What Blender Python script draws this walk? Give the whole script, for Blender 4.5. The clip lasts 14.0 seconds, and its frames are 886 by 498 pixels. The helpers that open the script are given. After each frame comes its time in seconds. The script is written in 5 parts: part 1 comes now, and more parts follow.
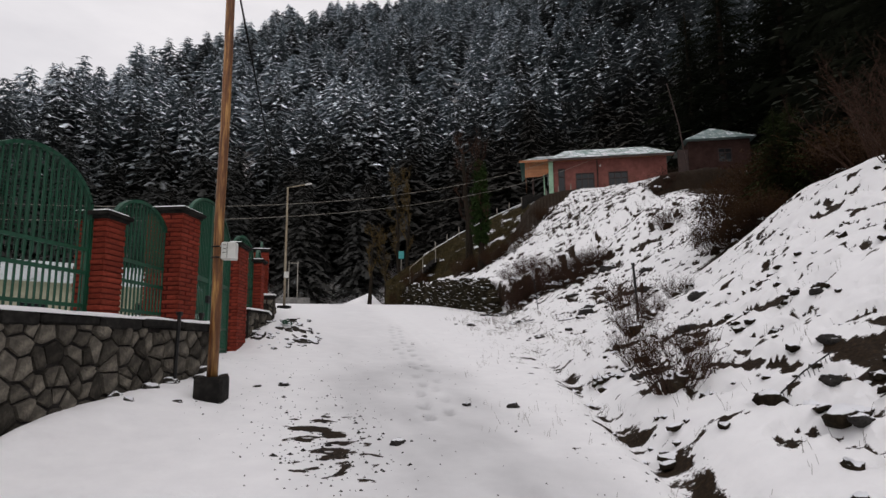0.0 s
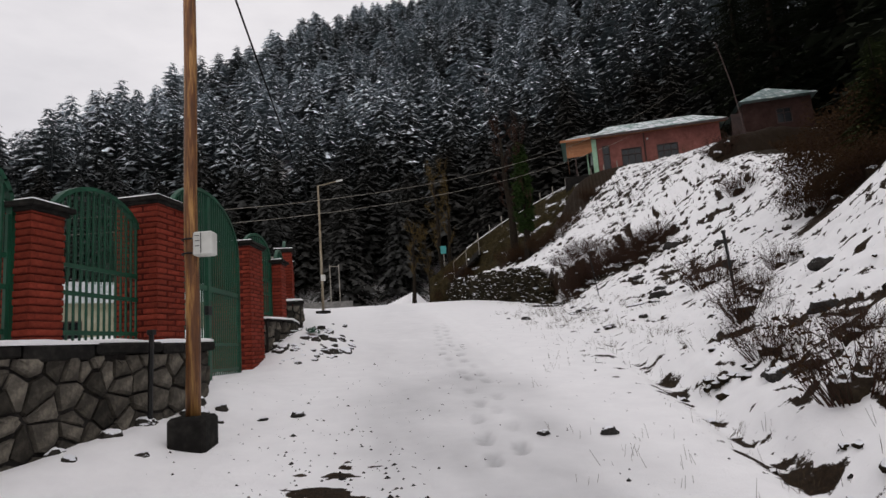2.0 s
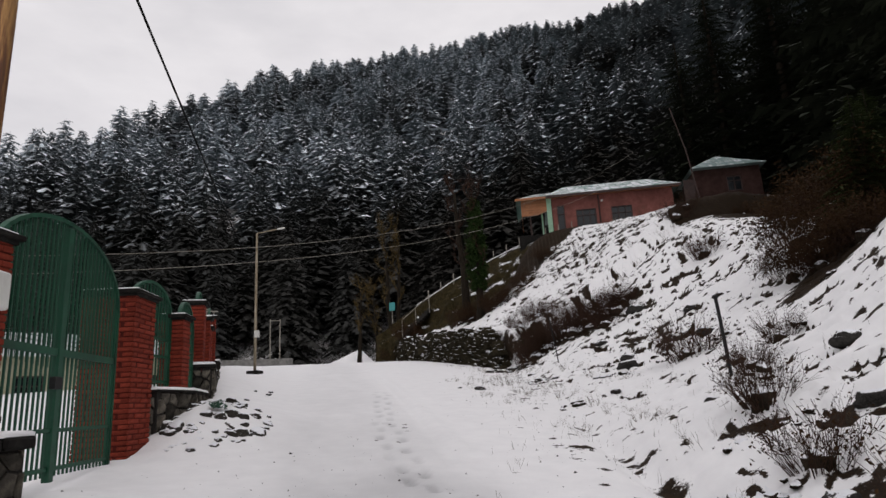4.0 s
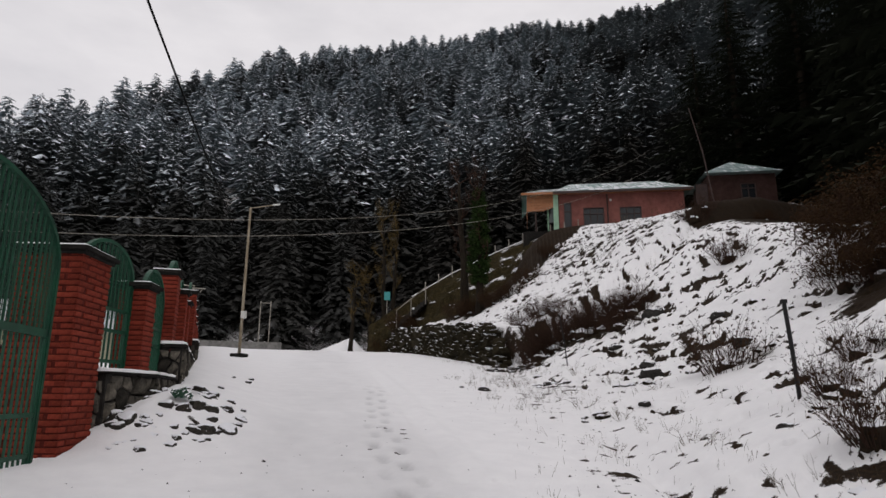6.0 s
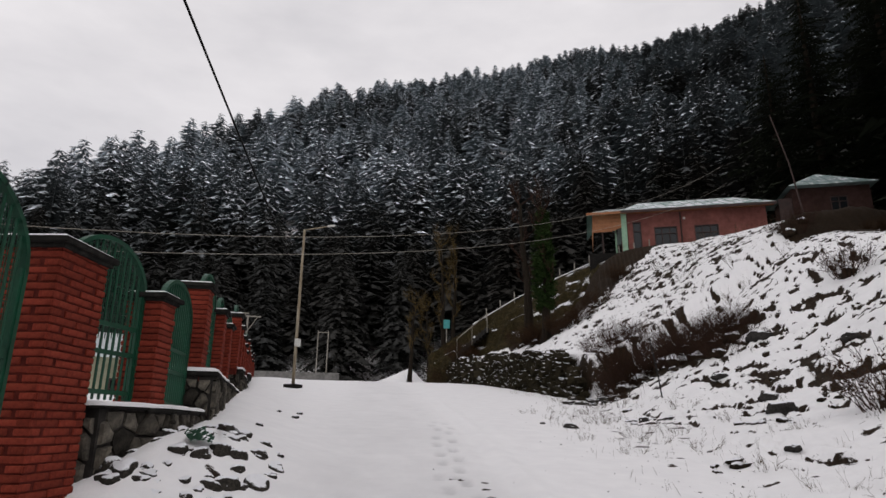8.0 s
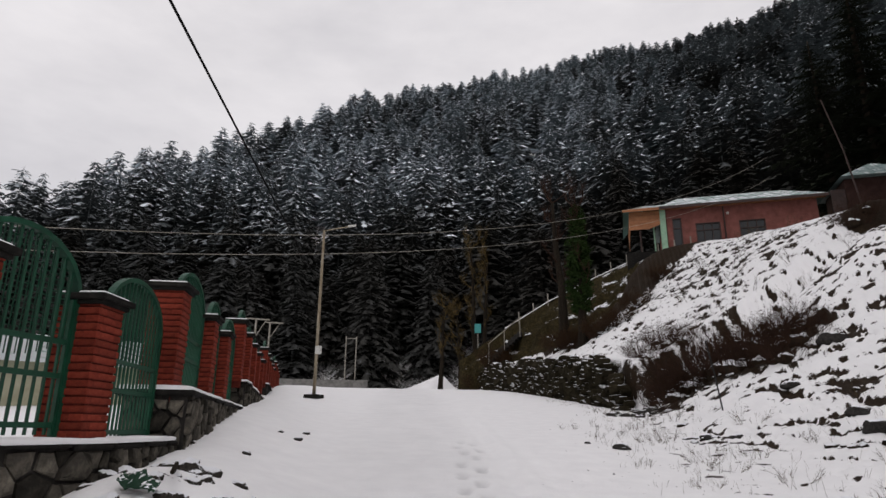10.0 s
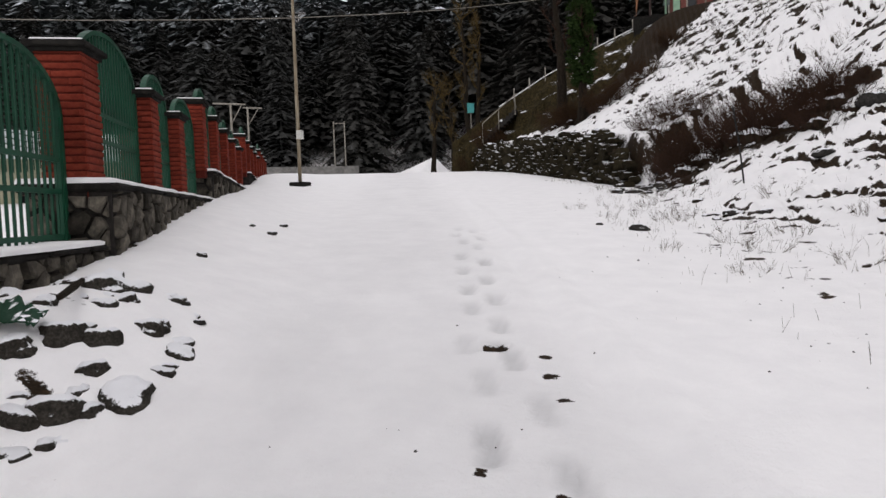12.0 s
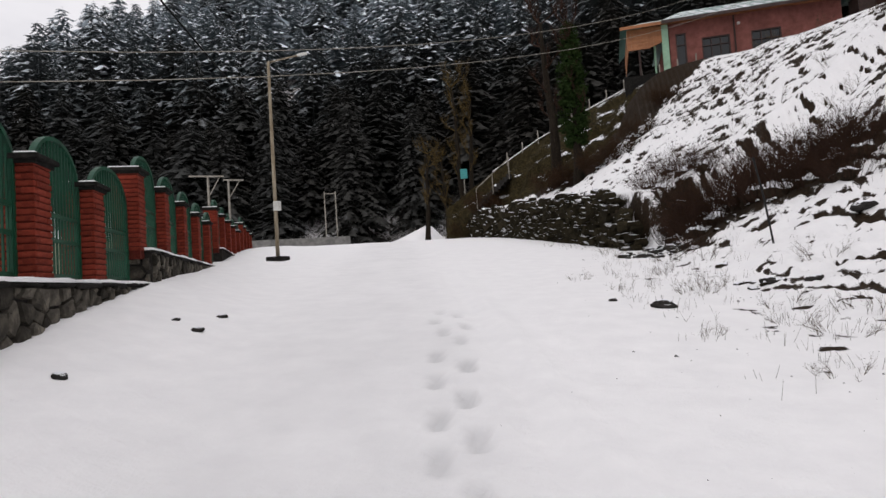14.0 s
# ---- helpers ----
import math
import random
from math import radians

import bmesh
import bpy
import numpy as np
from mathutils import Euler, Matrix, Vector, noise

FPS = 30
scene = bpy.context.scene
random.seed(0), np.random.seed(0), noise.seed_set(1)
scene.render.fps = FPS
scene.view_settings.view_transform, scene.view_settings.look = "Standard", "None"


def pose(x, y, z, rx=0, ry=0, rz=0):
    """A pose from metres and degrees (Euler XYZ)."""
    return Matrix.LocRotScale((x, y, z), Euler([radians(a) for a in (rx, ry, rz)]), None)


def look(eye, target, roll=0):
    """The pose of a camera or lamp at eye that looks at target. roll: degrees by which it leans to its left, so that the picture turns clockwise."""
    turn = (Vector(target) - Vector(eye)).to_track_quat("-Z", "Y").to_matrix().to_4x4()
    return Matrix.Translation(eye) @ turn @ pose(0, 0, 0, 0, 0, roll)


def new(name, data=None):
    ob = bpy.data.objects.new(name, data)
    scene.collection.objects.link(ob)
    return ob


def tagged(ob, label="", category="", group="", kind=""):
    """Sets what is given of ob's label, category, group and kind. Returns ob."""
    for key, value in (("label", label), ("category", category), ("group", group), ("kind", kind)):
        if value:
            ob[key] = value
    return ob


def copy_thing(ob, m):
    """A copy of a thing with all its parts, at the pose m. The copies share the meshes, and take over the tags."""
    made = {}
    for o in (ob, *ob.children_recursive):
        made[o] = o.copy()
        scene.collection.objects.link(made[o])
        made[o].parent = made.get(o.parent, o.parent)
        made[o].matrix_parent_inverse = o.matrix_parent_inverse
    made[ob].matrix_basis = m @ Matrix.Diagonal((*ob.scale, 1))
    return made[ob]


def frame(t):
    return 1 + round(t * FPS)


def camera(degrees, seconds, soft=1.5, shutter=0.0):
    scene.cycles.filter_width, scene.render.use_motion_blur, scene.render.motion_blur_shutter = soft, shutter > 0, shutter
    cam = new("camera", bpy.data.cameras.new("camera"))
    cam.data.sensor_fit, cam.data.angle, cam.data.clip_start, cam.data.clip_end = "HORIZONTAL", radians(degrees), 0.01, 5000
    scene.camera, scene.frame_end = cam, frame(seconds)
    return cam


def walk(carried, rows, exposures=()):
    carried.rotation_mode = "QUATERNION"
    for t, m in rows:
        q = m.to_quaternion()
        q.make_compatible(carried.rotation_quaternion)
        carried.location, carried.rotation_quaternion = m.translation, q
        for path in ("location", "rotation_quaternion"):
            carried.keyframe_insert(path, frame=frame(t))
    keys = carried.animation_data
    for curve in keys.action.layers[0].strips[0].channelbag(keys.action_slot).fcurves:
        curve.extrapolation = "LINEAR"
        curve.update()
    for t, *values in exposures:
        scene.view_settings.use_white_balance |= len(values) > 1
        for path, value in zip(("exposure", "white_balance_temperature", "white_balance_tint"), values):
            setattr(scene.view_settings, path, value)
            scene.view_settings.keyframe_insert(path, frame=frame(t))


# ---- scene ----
cam = camera(70.8, 14.0, soft=1.5)
PATH = [
    (0, (1.691, -0.53, 1.494), (1.389, 1.422, 1.81), -0.5),
    (0.5, (1.568, -0.036, 1.478), (1.183, 1.894, 1.83), -3.7),
    (1, (1.437, 0.465, 1.521), (0.849, 2.351, 1.837), -3.0),
    (1.5, (1.354, 1.0, 1.632), (0.975, 2.95, 1.864), -2.8),
    (2, (1.275, 1.547, 1.628), (0.839, 3.474, 1.935), -4.2),
    (2.5, (1.129, 2.064, 1.645), (0.627, 3.988, 1.857), -2.6),
    (3, (1.044, 2.448, 1.755), (0.714, 4.407, 1.981), -2.5),
    (3.5, (1.002, 2.968, 1.792), (0.623, 4.904, 2.122), -4.4),
    (3.7, (0.995, 3.151, 1.868), (0.729, 5.082, 2.318), -3.6),
    (5.8, (0.53, 4.738, 2.069), (0.183, 6.639, 2.583), -0.0),
    (6, (0.473, 4.894, 2.077), (0.218, 6.824, 2.534), 0.3),
    (6.5, (0.332, 5.38, 2.109), (0.074, 7.305, 2.584), -3.3),
    (7, (0.201, 5.781, 2.129), (-0.232, 7.672, 2.614), -0.9),
    (7.2, (0.107, 5.999, 2.141), (-0.324, 7.879, 2.668), 0.6),
    (9.3, (-0.197, 7.745, 2.374), (-0.598, 9.618, 2.95), -0.5),
    (9.5, (-0.218, 7.927, 2.437), (-0.626, 9.783, 3.062), -2.5),
    (10, (-0.357, 8.259, 2.424), (-0.881, 10.105, 2.986), 0.4),
    (10.5, (-0.445, 8.562, 2.482), (-0.849, 10.485, 2.855), -0.7),
    (11, (-0.513, 9.023, 2.447), (-0.802, 10.986, 2.7), -2.2),
    (11.5, (-0.67, 9.35, 2.444), (-1.363, 11.221, 2.583), -3.4),
    (12, (-0.781, 9.758, 2.506), (-1.31, 11.683, 2.388), -1.7),
    (12.5, (-0.788, 10.218, 2.504), (-1.168, 12.181, 2.529), -4.1),
    (13, (-0.862, 10.63, 2.613), (-1.472, 12.528, 2.775), -3.5),
    (13.5, (-0.879, 11.014, 2.688), (-1.464, 12.924, 2.789), 0.4),
    (14, (-0.958, 11.446, 2.652), (-1.478, 13.376, 2.746), -3.6),
]
walk(cam, [(t, look(eye, aim, roll)) for t, eye, aim, roll in PATH], [
    (0, -0.04, 6650, 14), (6.5, -0.15, 6650, 14), (9.5, -0.15, 6650, 14), (11, -0.1, 6650, 14), (11.6, 0.0, 6650, 14),
    (12, 0.16, 6620, 13.5), (12.5, 0.40, 6600, 12.5), (13, 0.32, 6620, 13.5), (13.5, 0.2, 6620, 13.5), (14, 0.16, 6620, 13.5)])

# ---- light ----
SUN_EL, SUN_ROT = radians(48), radians(150)
world = bpy.data.worlds.new("overcast")
scene.world = world
world.use_nodes = True
wn, wl = world.node_tree.nodes, world.node_tree.links
wn.clear()
w_out, w_bg = wn.new("ShaderNodeOutputWorld"), wn.new("ShaderNodeBackground")
w_sky = wn.new("ShaderNodeTexSky")
w_sky.sky_type, w_sky.sun_disc = "NISHITA", False
w_sky.sun_elevation, w_sky.sun_rotation = SUN_EL, SUN_ROT
w_co, w_map, w_no, w_ra, w_mix = (wn.new("ShaderNode" + n) for n in ("TexCoord", "Mapping", "TexNoise", "ValToRGB", "MixRGB"))
w_map.inputs["Scale"].default_value = (1.0, 1.0, 2.6)
w_no.inputs["Scale"].default_value, w_no.inputs["Detail"].default_value = 2.2, 6
w_no.inputs["Roughness"].default_value = 0.55
w_ra.color_ramp.elements[0].position, w_ra.color_ramp.elements[1].position = 0.30, 0.72
w_ra.color_ramp.elements[0].color = (6.3, 6.35, 6.6, 1)
w_ra.color_ramp.elements[1].color = (9.3, 9.3, 9.4, 1)
w_mix.inputs[0].default_value = 0.93
wl.new(w_co.outputs["Generated"], w_map.inputs[0])
wl.new(w_map.outputs[0], w_no.inputs["Vector"])
wl.new(w_no.outputs["Fac"], w_ra.inputs[0])
wl.new(w_sky.outputs[0], w_mix.inputs[1])
wl.new(w_ra.outputs[0], w_mix.inputs[2])
wl.new(w_mix.outputs[0], w_bg.inputs["Color"])
w_bg.inputs["Strength"].default_value = 0.11
wl.new(w_bg.outputs[0], w_out.inputs[0])
sun_data = bpy.data.lights.new("sun", "SUN")
sun_data.energy, sun_data.angle, sun_data.color = 0.3, radians(25), (1.0, 0.97, 0.93)
sun = new("sun", sun_data)
sun.rotation_euler = (radians(90) - SUN_EL, 0, radians(180) - SUN_ROT)


# ---- materials ----
def material(name, rough=0.9, metal=0.0):
    m = bpy.data.materials.new(name)
    m.use_nodes = True
    b = m.node_tree.nodes["Principled BSDF"]
    b.inputs["Roughness"].default_value, b.inputs["Metallic"].default_value = rough, metal
    b.inputs["Specular IOR Level"].default_value = 0.08 if rough > 0.78 else 0.4
    return m, m.node_tree.nodes, m.node_tree.links, b


def n_noise(nodes, links, scale, detail=4, rough=0.55, coord="Object", stretch=None):
    co = nodes.new("ShaderNodeTexCoord")
    no = nodes.new("ShaderNodeTexNoise")
    no.inputs["Scale"].default_value, no.inputs["Detail"].default_value, no.inputs["Roughness"].default_value = scale, detail, rough
    src = co.outputs[coord]
    if stretch:
        mp = nodes.new("ShaderNodeMapping")
        mp.inputs["Scale"].default_value = stretch
        links.new(src, mp.inputs[0])
        src = mp.outputs[0]
    links.new(src, no.inputs["Vector"])
    return no.outputs["Fac"]


def n_ramp(nodes, links, fac, stops):
    ra = nodes.new("ShaderNodeValToRGB")
    e = ra.color_ramp.elements
    while len(e) < len(stops):
        e.new(0.5)
    for el, (p, c) in zip(e, stops):
        el.position = p
        el.color = (*c, 1) if isinstance(c, tuple) else (c, c, c, 1)
    links.new(fac, ra.inputs[0])
    return ra.outputs[0]


def n_mix(nodes, links, fac, a, b, blend="MIX"):
    mx = nodes.new("ShaderNodeMixRGB")
    mx.blend_type = blend
    for sock, v in zip(mx.inputs, (fac, a, b)):
        if isinstance(v, (int, float)):
            sock.default_value = v
        elif isinstance(v, tuple):
            sock.default_value = (*v, 1)
        else:
            links.new(v, sock)
    return mx.outputs[0]


def n_math(nodes, links, op, a, b=0.0, clamp=False):
    ma = nodes.new("ShaderNodeMath")
    ma.operation, ma.use_clamp = op, clamp
    for sock, v in zip(ma.inputs, (a, b)):
        if isinstance(v, (int, float)):
            sock.default_value = v
        else:
            links.new(v, sock)
    return ma.outputs[0]


def n_edge(nodes, links, value, lo, hi):
    """0 below lo, 1 above hi, smooth between."""
    mr = nodes.new("ShaderNodeMapRange")
    mr.interpolation_type = "SMOOTHSTEP"
    mr.inputs["From Min"].default_value, mr.inputs["From Max"].default_value = lo, hi
    links.new(value, mr.inputs["Value"])
    return mr.outputs[0]


def n_up(nodes, links):
    ge, sp = nodes.new("ShaderNodeNewGeometry"), nodes.new("ShaderNodeSeparateXYZ")
    links.new(ge.outputs["Normal"], sp.inputs[0])
    return sp.outputs["Z"]


def n_bump(nodes, links, bsdf, height, strength, distance):
    bu = nodes.new("ShaderNodeBump")
    bu.inputs["Strength"].default_value, bu.inputs["Distance"].default_value = strength, distance
    links.new(height, bu.inputs["Height"])
    links.new(bu.outputs[0], bsdf.inputs["Normal"])


def worn(name, dark, mid, light, scale=6.0, rough=0.85, metal=0.0, bump=0.3, dist=0.01, stretch=None, vary=0.0, snow=0.0):
    """A weathered surface: two scales of colour, fine relief, and a dusting of snow on what faces up."""
    m, n, l, b = material(name, rough, metal)
    big = n_noise(n, l, scale * 0.22, 4, 0.6, stretch=stretch)
    fine = n_noise(n, l, scale, 6, 0.65, stretch=stretch)
    col = n_ramp(n, l, fine, [(0.25, dark), (0.5, mid), (0.78, light)])
    col = n_mix(n, l, n_ramp(n, l, big, [(0.35, 0.0), (0.7, 0.55)]), col, tuple(c * 0.55 for c in dark))
    if vary:
        oi = n.new("ShaderNodeObjectInfo")
        col = n_mix(n, l, 1.0, col, n_ramp(n, l, oi.outputs["Random"], [(0.0, 1.0 - vary), (1.0, 1.0 + vary)]), "MULTIPLY")
    if snow:
        up = n_math(n, l, "ADD", n_up(n, l), n_math(n, l, "MULTIPLY", fine, 0.5))
        col = n_mix(n, l, n_edge(n, l, up, 1.24 - snow * 0.5, 1.33 - snow * 0.5), col, (0.84, 0.85, 0.88))
    l.new(col, b.inputs["Base Color"])
    n_bump(n, l, b, fine, bump, dist)
    return m


def snow_material(name, scale=3.0):
    m, n, l, b = material(name, 0.75)
    big = n_noise(n, l, scale * 0.25, 5, 0.6)
    fine = n_noise(n, l, scale * 14, 5, 0.7)
    col = n_ramp(n, l, big, [(0.3, (0.82, 0.815, 0.825)), (0.7, (0.885, 0.88, 0.885))])
    l.new(col, b.inputs["Base Color"])
    n_bump(n, l, b, n_math(n, l, "ADD", n_math(n, l, "MULTIPLY", big, 2.0), fine), 0.35, 0.02)
    return m


def ground_material():
    """Snow over soil and dead grass: bare on steep cuts and in wind-worn patches beside the road."""
    m, n, l, b = material("snowy_ground", 0.8)
    big = n_noise(n, l, 0.5, 5, 0.6)
    mid = n_noise(n, l, 3.2, 6, 0.62)
    fine = n_noise(n, l, 24, 5, 0.75)
    snow = n_ramp(n, l, mid, [(0.3, (0.82, 0.815, 0.825)), (0.7, (0.885, 0.88, 0.885))])
    # Greys the packed wheel track; in footprints the grey is shade painted into the dents.
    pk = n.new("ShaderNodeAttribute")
    pk.attribute_name = "packed_and_dent_shade"
    icy_and_dents = n_math(n, l, "MULTIPLY", pk.outputs["Fac"], n_ramp(n, l, big, [(0.3, 0.35), (0.65, 1.0)]), True)
    snow = n_mix(n, l, icy_and_dents, snow, (0.40, 0.40, 0.41))
    l.new(n_ramp(n, l, icy_and_dents, [(0.0, 0.8), (1.0, 0.42)]), b.inputs["Roughness"])
    soil = n_ramp(n, l, fine, [(0.3, (0.009, 0.006, 0.004)), (0.55, (0.024, 0.0155, 0.009)), (0.8, (0.075, 0.048, 0.026))])
    at = n.new("ShaderNodeAttribute")
    at.attribute_name = "bare"
    steep = n_math(n, l, "SUBTRACT", 1.0, n_up(n, l))
    f = n_math(n, l, "ADD", n_math(n, l, "MULTIPLY", steep, 0.35), n_math(n, l, "MULTIPLY", at.outputs["Fac"], 0.62))
    f = n_math(n, l, "ADD", f, n_math(n, l, "MULTIPLY", n_math(n, l, "SUBTRACT", mid, 0.5), 0.8))
    f = n_math(n, l, "ADD", f, n_math(n, l, "MULTIPLY", n_math(n, l, "SUBTRACT", fine, 0.5), 0.75))
    col = n_mix(n, l, n_edge(n, l, f, 0.36, 0.46), snow, soil)
    l.new(col, b.inputs["Base Color"])
    n_bump(n, l, b, n_math(n, l, "ADD", n_math(n, l, "MULTIPLY", mid, 2.5), fine), 0.4, 0.03)
    return m


def foliage_material(name, dark, light, snow, low, high):
    """Needles or leaves; snow lies on what faces up, more of it higher up the mountain."""
    m, n, l, b = material(name, 0.85)
    ge, sp = n.new("ShaderNodeNewGeometry"), n.new("ShaderNodeSeparateXYZ")
    l.new(ge.outputs["Position"], sp.inputs[0])
    isl = ge.outputs["Random Per Island"]
    fine = n_noise(n, l, 1.6, 6, 0.8)
    tn = n.new("ShaderNodeAttribute")
    tn.attribute_name = "tone"
    col = n_mix(n, l, n_math(n, l, "ADD", n_math(n, l, "MULTIPLY", isl, 0.22), n_math(n, l, "MULTIPLY", tn.outputs["Fac"], 0.75), True), dark, light)
    col = n_mix(n, l, n_ramp(n, l, fine, [(0.35, 0.0), (0.7, 0.6)]), col, tuple(c * 0.4 for c in dark))
    ht = n.new("ShaderNodeMapRange")
    ht.inputs["From Min"].default_value, ht.inputs["From Max"].default_value = low, high
    ht.inputs["To Min"].default_value, ht.inputs["To Max"].default_value = 0.0, snow
    l.new(sp.outputs["Z"], ht.inputs["Value"])
    up = n_math(n, l, "ADD", n_math(n, l, "MULTIPLY", n_up(n, l), 0.45), n_math(n, l, "MULTIPLY", fine, 0.9))
    up = n_math(n, l, "ADD", up, n_math(n, l, "MULTIPLY", isl, 0.25))
    up = n_math(n, l, "ADD", up, ht.outputs[0])
    up = n_math(n, l, "ADD", up, n_math(n, l, "MULTIPLY", tn.outputs["Fac"], 0.16))
    col = n_mix(n, l, n_edge(n, l, up, 1.13, 1.44), col, (0.52, 0.60, 0.72))
    l.new(col, b.inputs["Base Color"])
    return m


def conifer_material(name, dark, light):
    """Needles by tree tone, whose light end paints in blue haze, with snow caught on the outer boughs."""
    m, n, l, b = material(name, 0.85)
    fine = n_noise(n, l, 1.1, 6, 0.75)
    tn, sn = n.new("ShaderNodeAttribute"), n.new("ShaderNodeAttribute")
    tn.attribute_name, sn.attribute_name = "tone", "snow"
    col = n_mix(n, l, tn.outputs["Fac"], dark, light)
    col = n_mix(n, l, n_ramp(n, l, fine, [(0.35, 0.0), (0.7, 0.55)]), col, tuple(c * 0.45 for c in dark))
    f = n_math(n, l, "ADD", sn.outputs["Fac"], n_math(n, l, "MULTIPLY", n_math(n, l, "SUBTRACT", fine, 0.5), 0.9))
    f = n_math(n, l, "ADD", f, n_math(n, l, "MULTIPLY", n_up(n, l), 0.18))
    col = n_mix(n, l, n_edge(n, l, f, 0.24, 1.05), col, (0.78, 0.84, 0.89))
    l.new(col, b.inputs["Base Color"])
    return m


SNOW = snow_material("settled_snow")
GROUND = ground_material()
STONE = worn("field_stone", (0.020, 0.018, 0.015), (0.080, 0.072, 0.060), (0.27, 0.24, 0.19), 7, 0.9, bump=0.8, dist=0.02, vary=0.7)
MORTAR = worn("damp_mortar", (0.012, 0.011, 0.011), (0.03, 0.027, 0.025), (0.06, 0.055, 0.05), 9, 0.95, bump=0.6, dist=0.02)
ROCK = worn("dark_rock", (0.016, 0.015, 0.014), (0.04, 0.037, 0.034), (0.085, 0.08, 0.074), 8, 0.9, bump=0.7, dist=0.02, snow=0.42)
RUBBLE = worn("snowed_rubble", (0.016, 0.015, 0.013), (0.045, 0.04, 0.034), (0.10, 0.09, 0.075), 8, 0.9, bump=0.7, dist=0.02, snow=0.85)
MOSSY = worn("mossy_stone", (0.010, 0.009, 0.005), (0.026, 0.021, 0.012), (0.068, 0.054, 0.030), 9, 0.95, bump=0.9, dist=0.04, vary=0.35, snow=0.32)
CABLE = worn("black_cable", (0.004, 0.004, 0.004), (0.008, 0.008, 0.008), (0.014, 0.014, 0.014), 12, 0.9)
BRICK = worn("red_painted_brick", (0.10, 0.018, 0.012), (0.20, 0.034, 0.020), (0.30, 0.066, 0.037), 14, 0.85, bump=0.7, dist=0.008, vary=0.22)
BRICK_JOINT = worn("red_brick_joint", (0.05, 0.009, 0.007), (0.09, 0.017, 0.012), (0.13, 0.03, 0.02), 20, 0.95, bump=0.5)
CONCRETE = worn("damp_concrete", (0.008, 0.0075, 0.007), (0.018, 0.017, 0.0155), (0.045, 0.042, 0.037), 10, 0.9, bump=0.5)
GREEN = worn("green_gloss_paint", (0.001, 0.034, 0.017), (0.002, 0.060, 0.029), (0.005, 0.085, 0.042), 5, 0.55, bump=0.08)
WOOD_POLE = worn("wet_timber", (0.006, 0.002, 0.001), (0.16, 0.058, 0.015), (0.75, 0.42, 0.13), 10, 0.5, bump=0.8, stretch=(2.2, 2.2, 0.16))
IRON = worn("black_iron", (0.006, 0.006, 0.006), (0.012, 0.012, 0.012), (0.03, 0.025, 0.022), 12, 0.6, 0.4)
STEEL = worn("galvanised_steel", (0.20, 0.17, 0.12), (0.33, 0.31, 0.27), (0.45, 0.43, 0.40), 8, 0.5, 0.5, bump=0.1)
RUSTY = worn("rust_stained_steel", (0.13, 0.08, 0.04), (0.31, 0.26, 0.18), (0.45, 0.42, 0.35), 5, 0.6, 0.3, bump=0.1, stretch=(3, 3, 0.5))
WHITE_BOX = worn("white_enamel", (0.50, 0.50, 0.46), (0.66, 0.66, 0.62), (0.74, 0.74, 0.71), 6, 0.5, bump=0.05)
PINK = worn("pink_plaster", (0.15, 0.058, 0.048), (0.25, 0.098, 0.082), (0.33, 0.14, 0.118), 3, 0.9, bump=0.2)
ORANGE = worn("varnished_board", (0.24, 0.09, 0.035), (0.42, 0.17, 0.07), (0.52, 0.24, 0.11), 5, 0.6, stretch=(1, 1, 6))
MINT = worn("mint_paint", (0.24, 0.42, 0.28), (0.34, 0.55, 0.38), (0.42, 0.62, 0.46), 5, 0.6, bump=0.1)
ROOF = worn("green_sheet_roof", (0.055, 0.15, 0.13), (0.09, 0.22, 0.19), (0.14, 0.28, 0.25), 1.6, 0.45, bump=0.1, snow=0.25)
ROOF_GREY = worn("frosted_sheet_roof", (0.12, 0.19, 0.18), (0.22, 0.30, 0.29), (0.34, 0.40, 0.40), 1.6, 0.5, bump=0.1, snow=0.3)
DARK_FRAME = worn("dark_window_frame", (0.02, 0.012, 0.010), (0.045, 0.022, 0.018), (0.07, 0.04, 0.03), 8, 0.6)
BARK = worn("dark_bark", (0.008, 0.0065, 0.005), (0.022, 0.017, 0.012), (0.055, 0.044, 0.033), 10, 0.95, bump=0.8, dist=0.03, stretch=(3, 3, 0.6))
TWIG = worn("bare_twig", (0.022, 0.012, 0.009), (0.048, 0.026, 0.018), (0.088, 0.052, 0.036), 9, 0.9)
STRAW = worn("dead_grass", (0.04, 0.03, 0.017), (0.09, 0.068, 0.04), (0.17, 0.13, 0.075), 9, 0.9)
TWIG_PALE = worn("lichen_twig", (0.05, 0.035, 0.014), (0.11, 0.076, 0.03), (0.20, 0.145, 0.06), 9, 0.9)
BANK = worn("mossy_bank", (0.008, 0.007, 0.003), (0.035, 0.027, 0.012), (0.10, 0.075, 0.03), 8, 0.95, bump=0.9, dist=0.06, snow=0.55)
EARTH = worn("bare_earth", (0.015, 0.011, 0.008), (0.038, 0.028, 0.019), (0.09, 0.065, 0.04), 6, 0.95, bump=0.8, dist=0.05, snow=0.75)
TURF = worn("dark_turf", (0.008, 0.0065, 0.0045), (0.022, 0.017, 0.011), (0.06, 0.046, 0.028), 16, 0.95, bump=0.9, dist=0.03, snow=0.85)
# The pale blue end is distance haze painted into the upper trees' needles.
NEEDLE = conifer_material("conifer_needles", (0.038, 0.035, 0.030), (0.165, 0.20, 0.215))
PINE = foliage_material("green_pine_needles", (0.030, 0.042, 0.014), (0.105, 0.125, 0.045), 0.10, 0, 40)
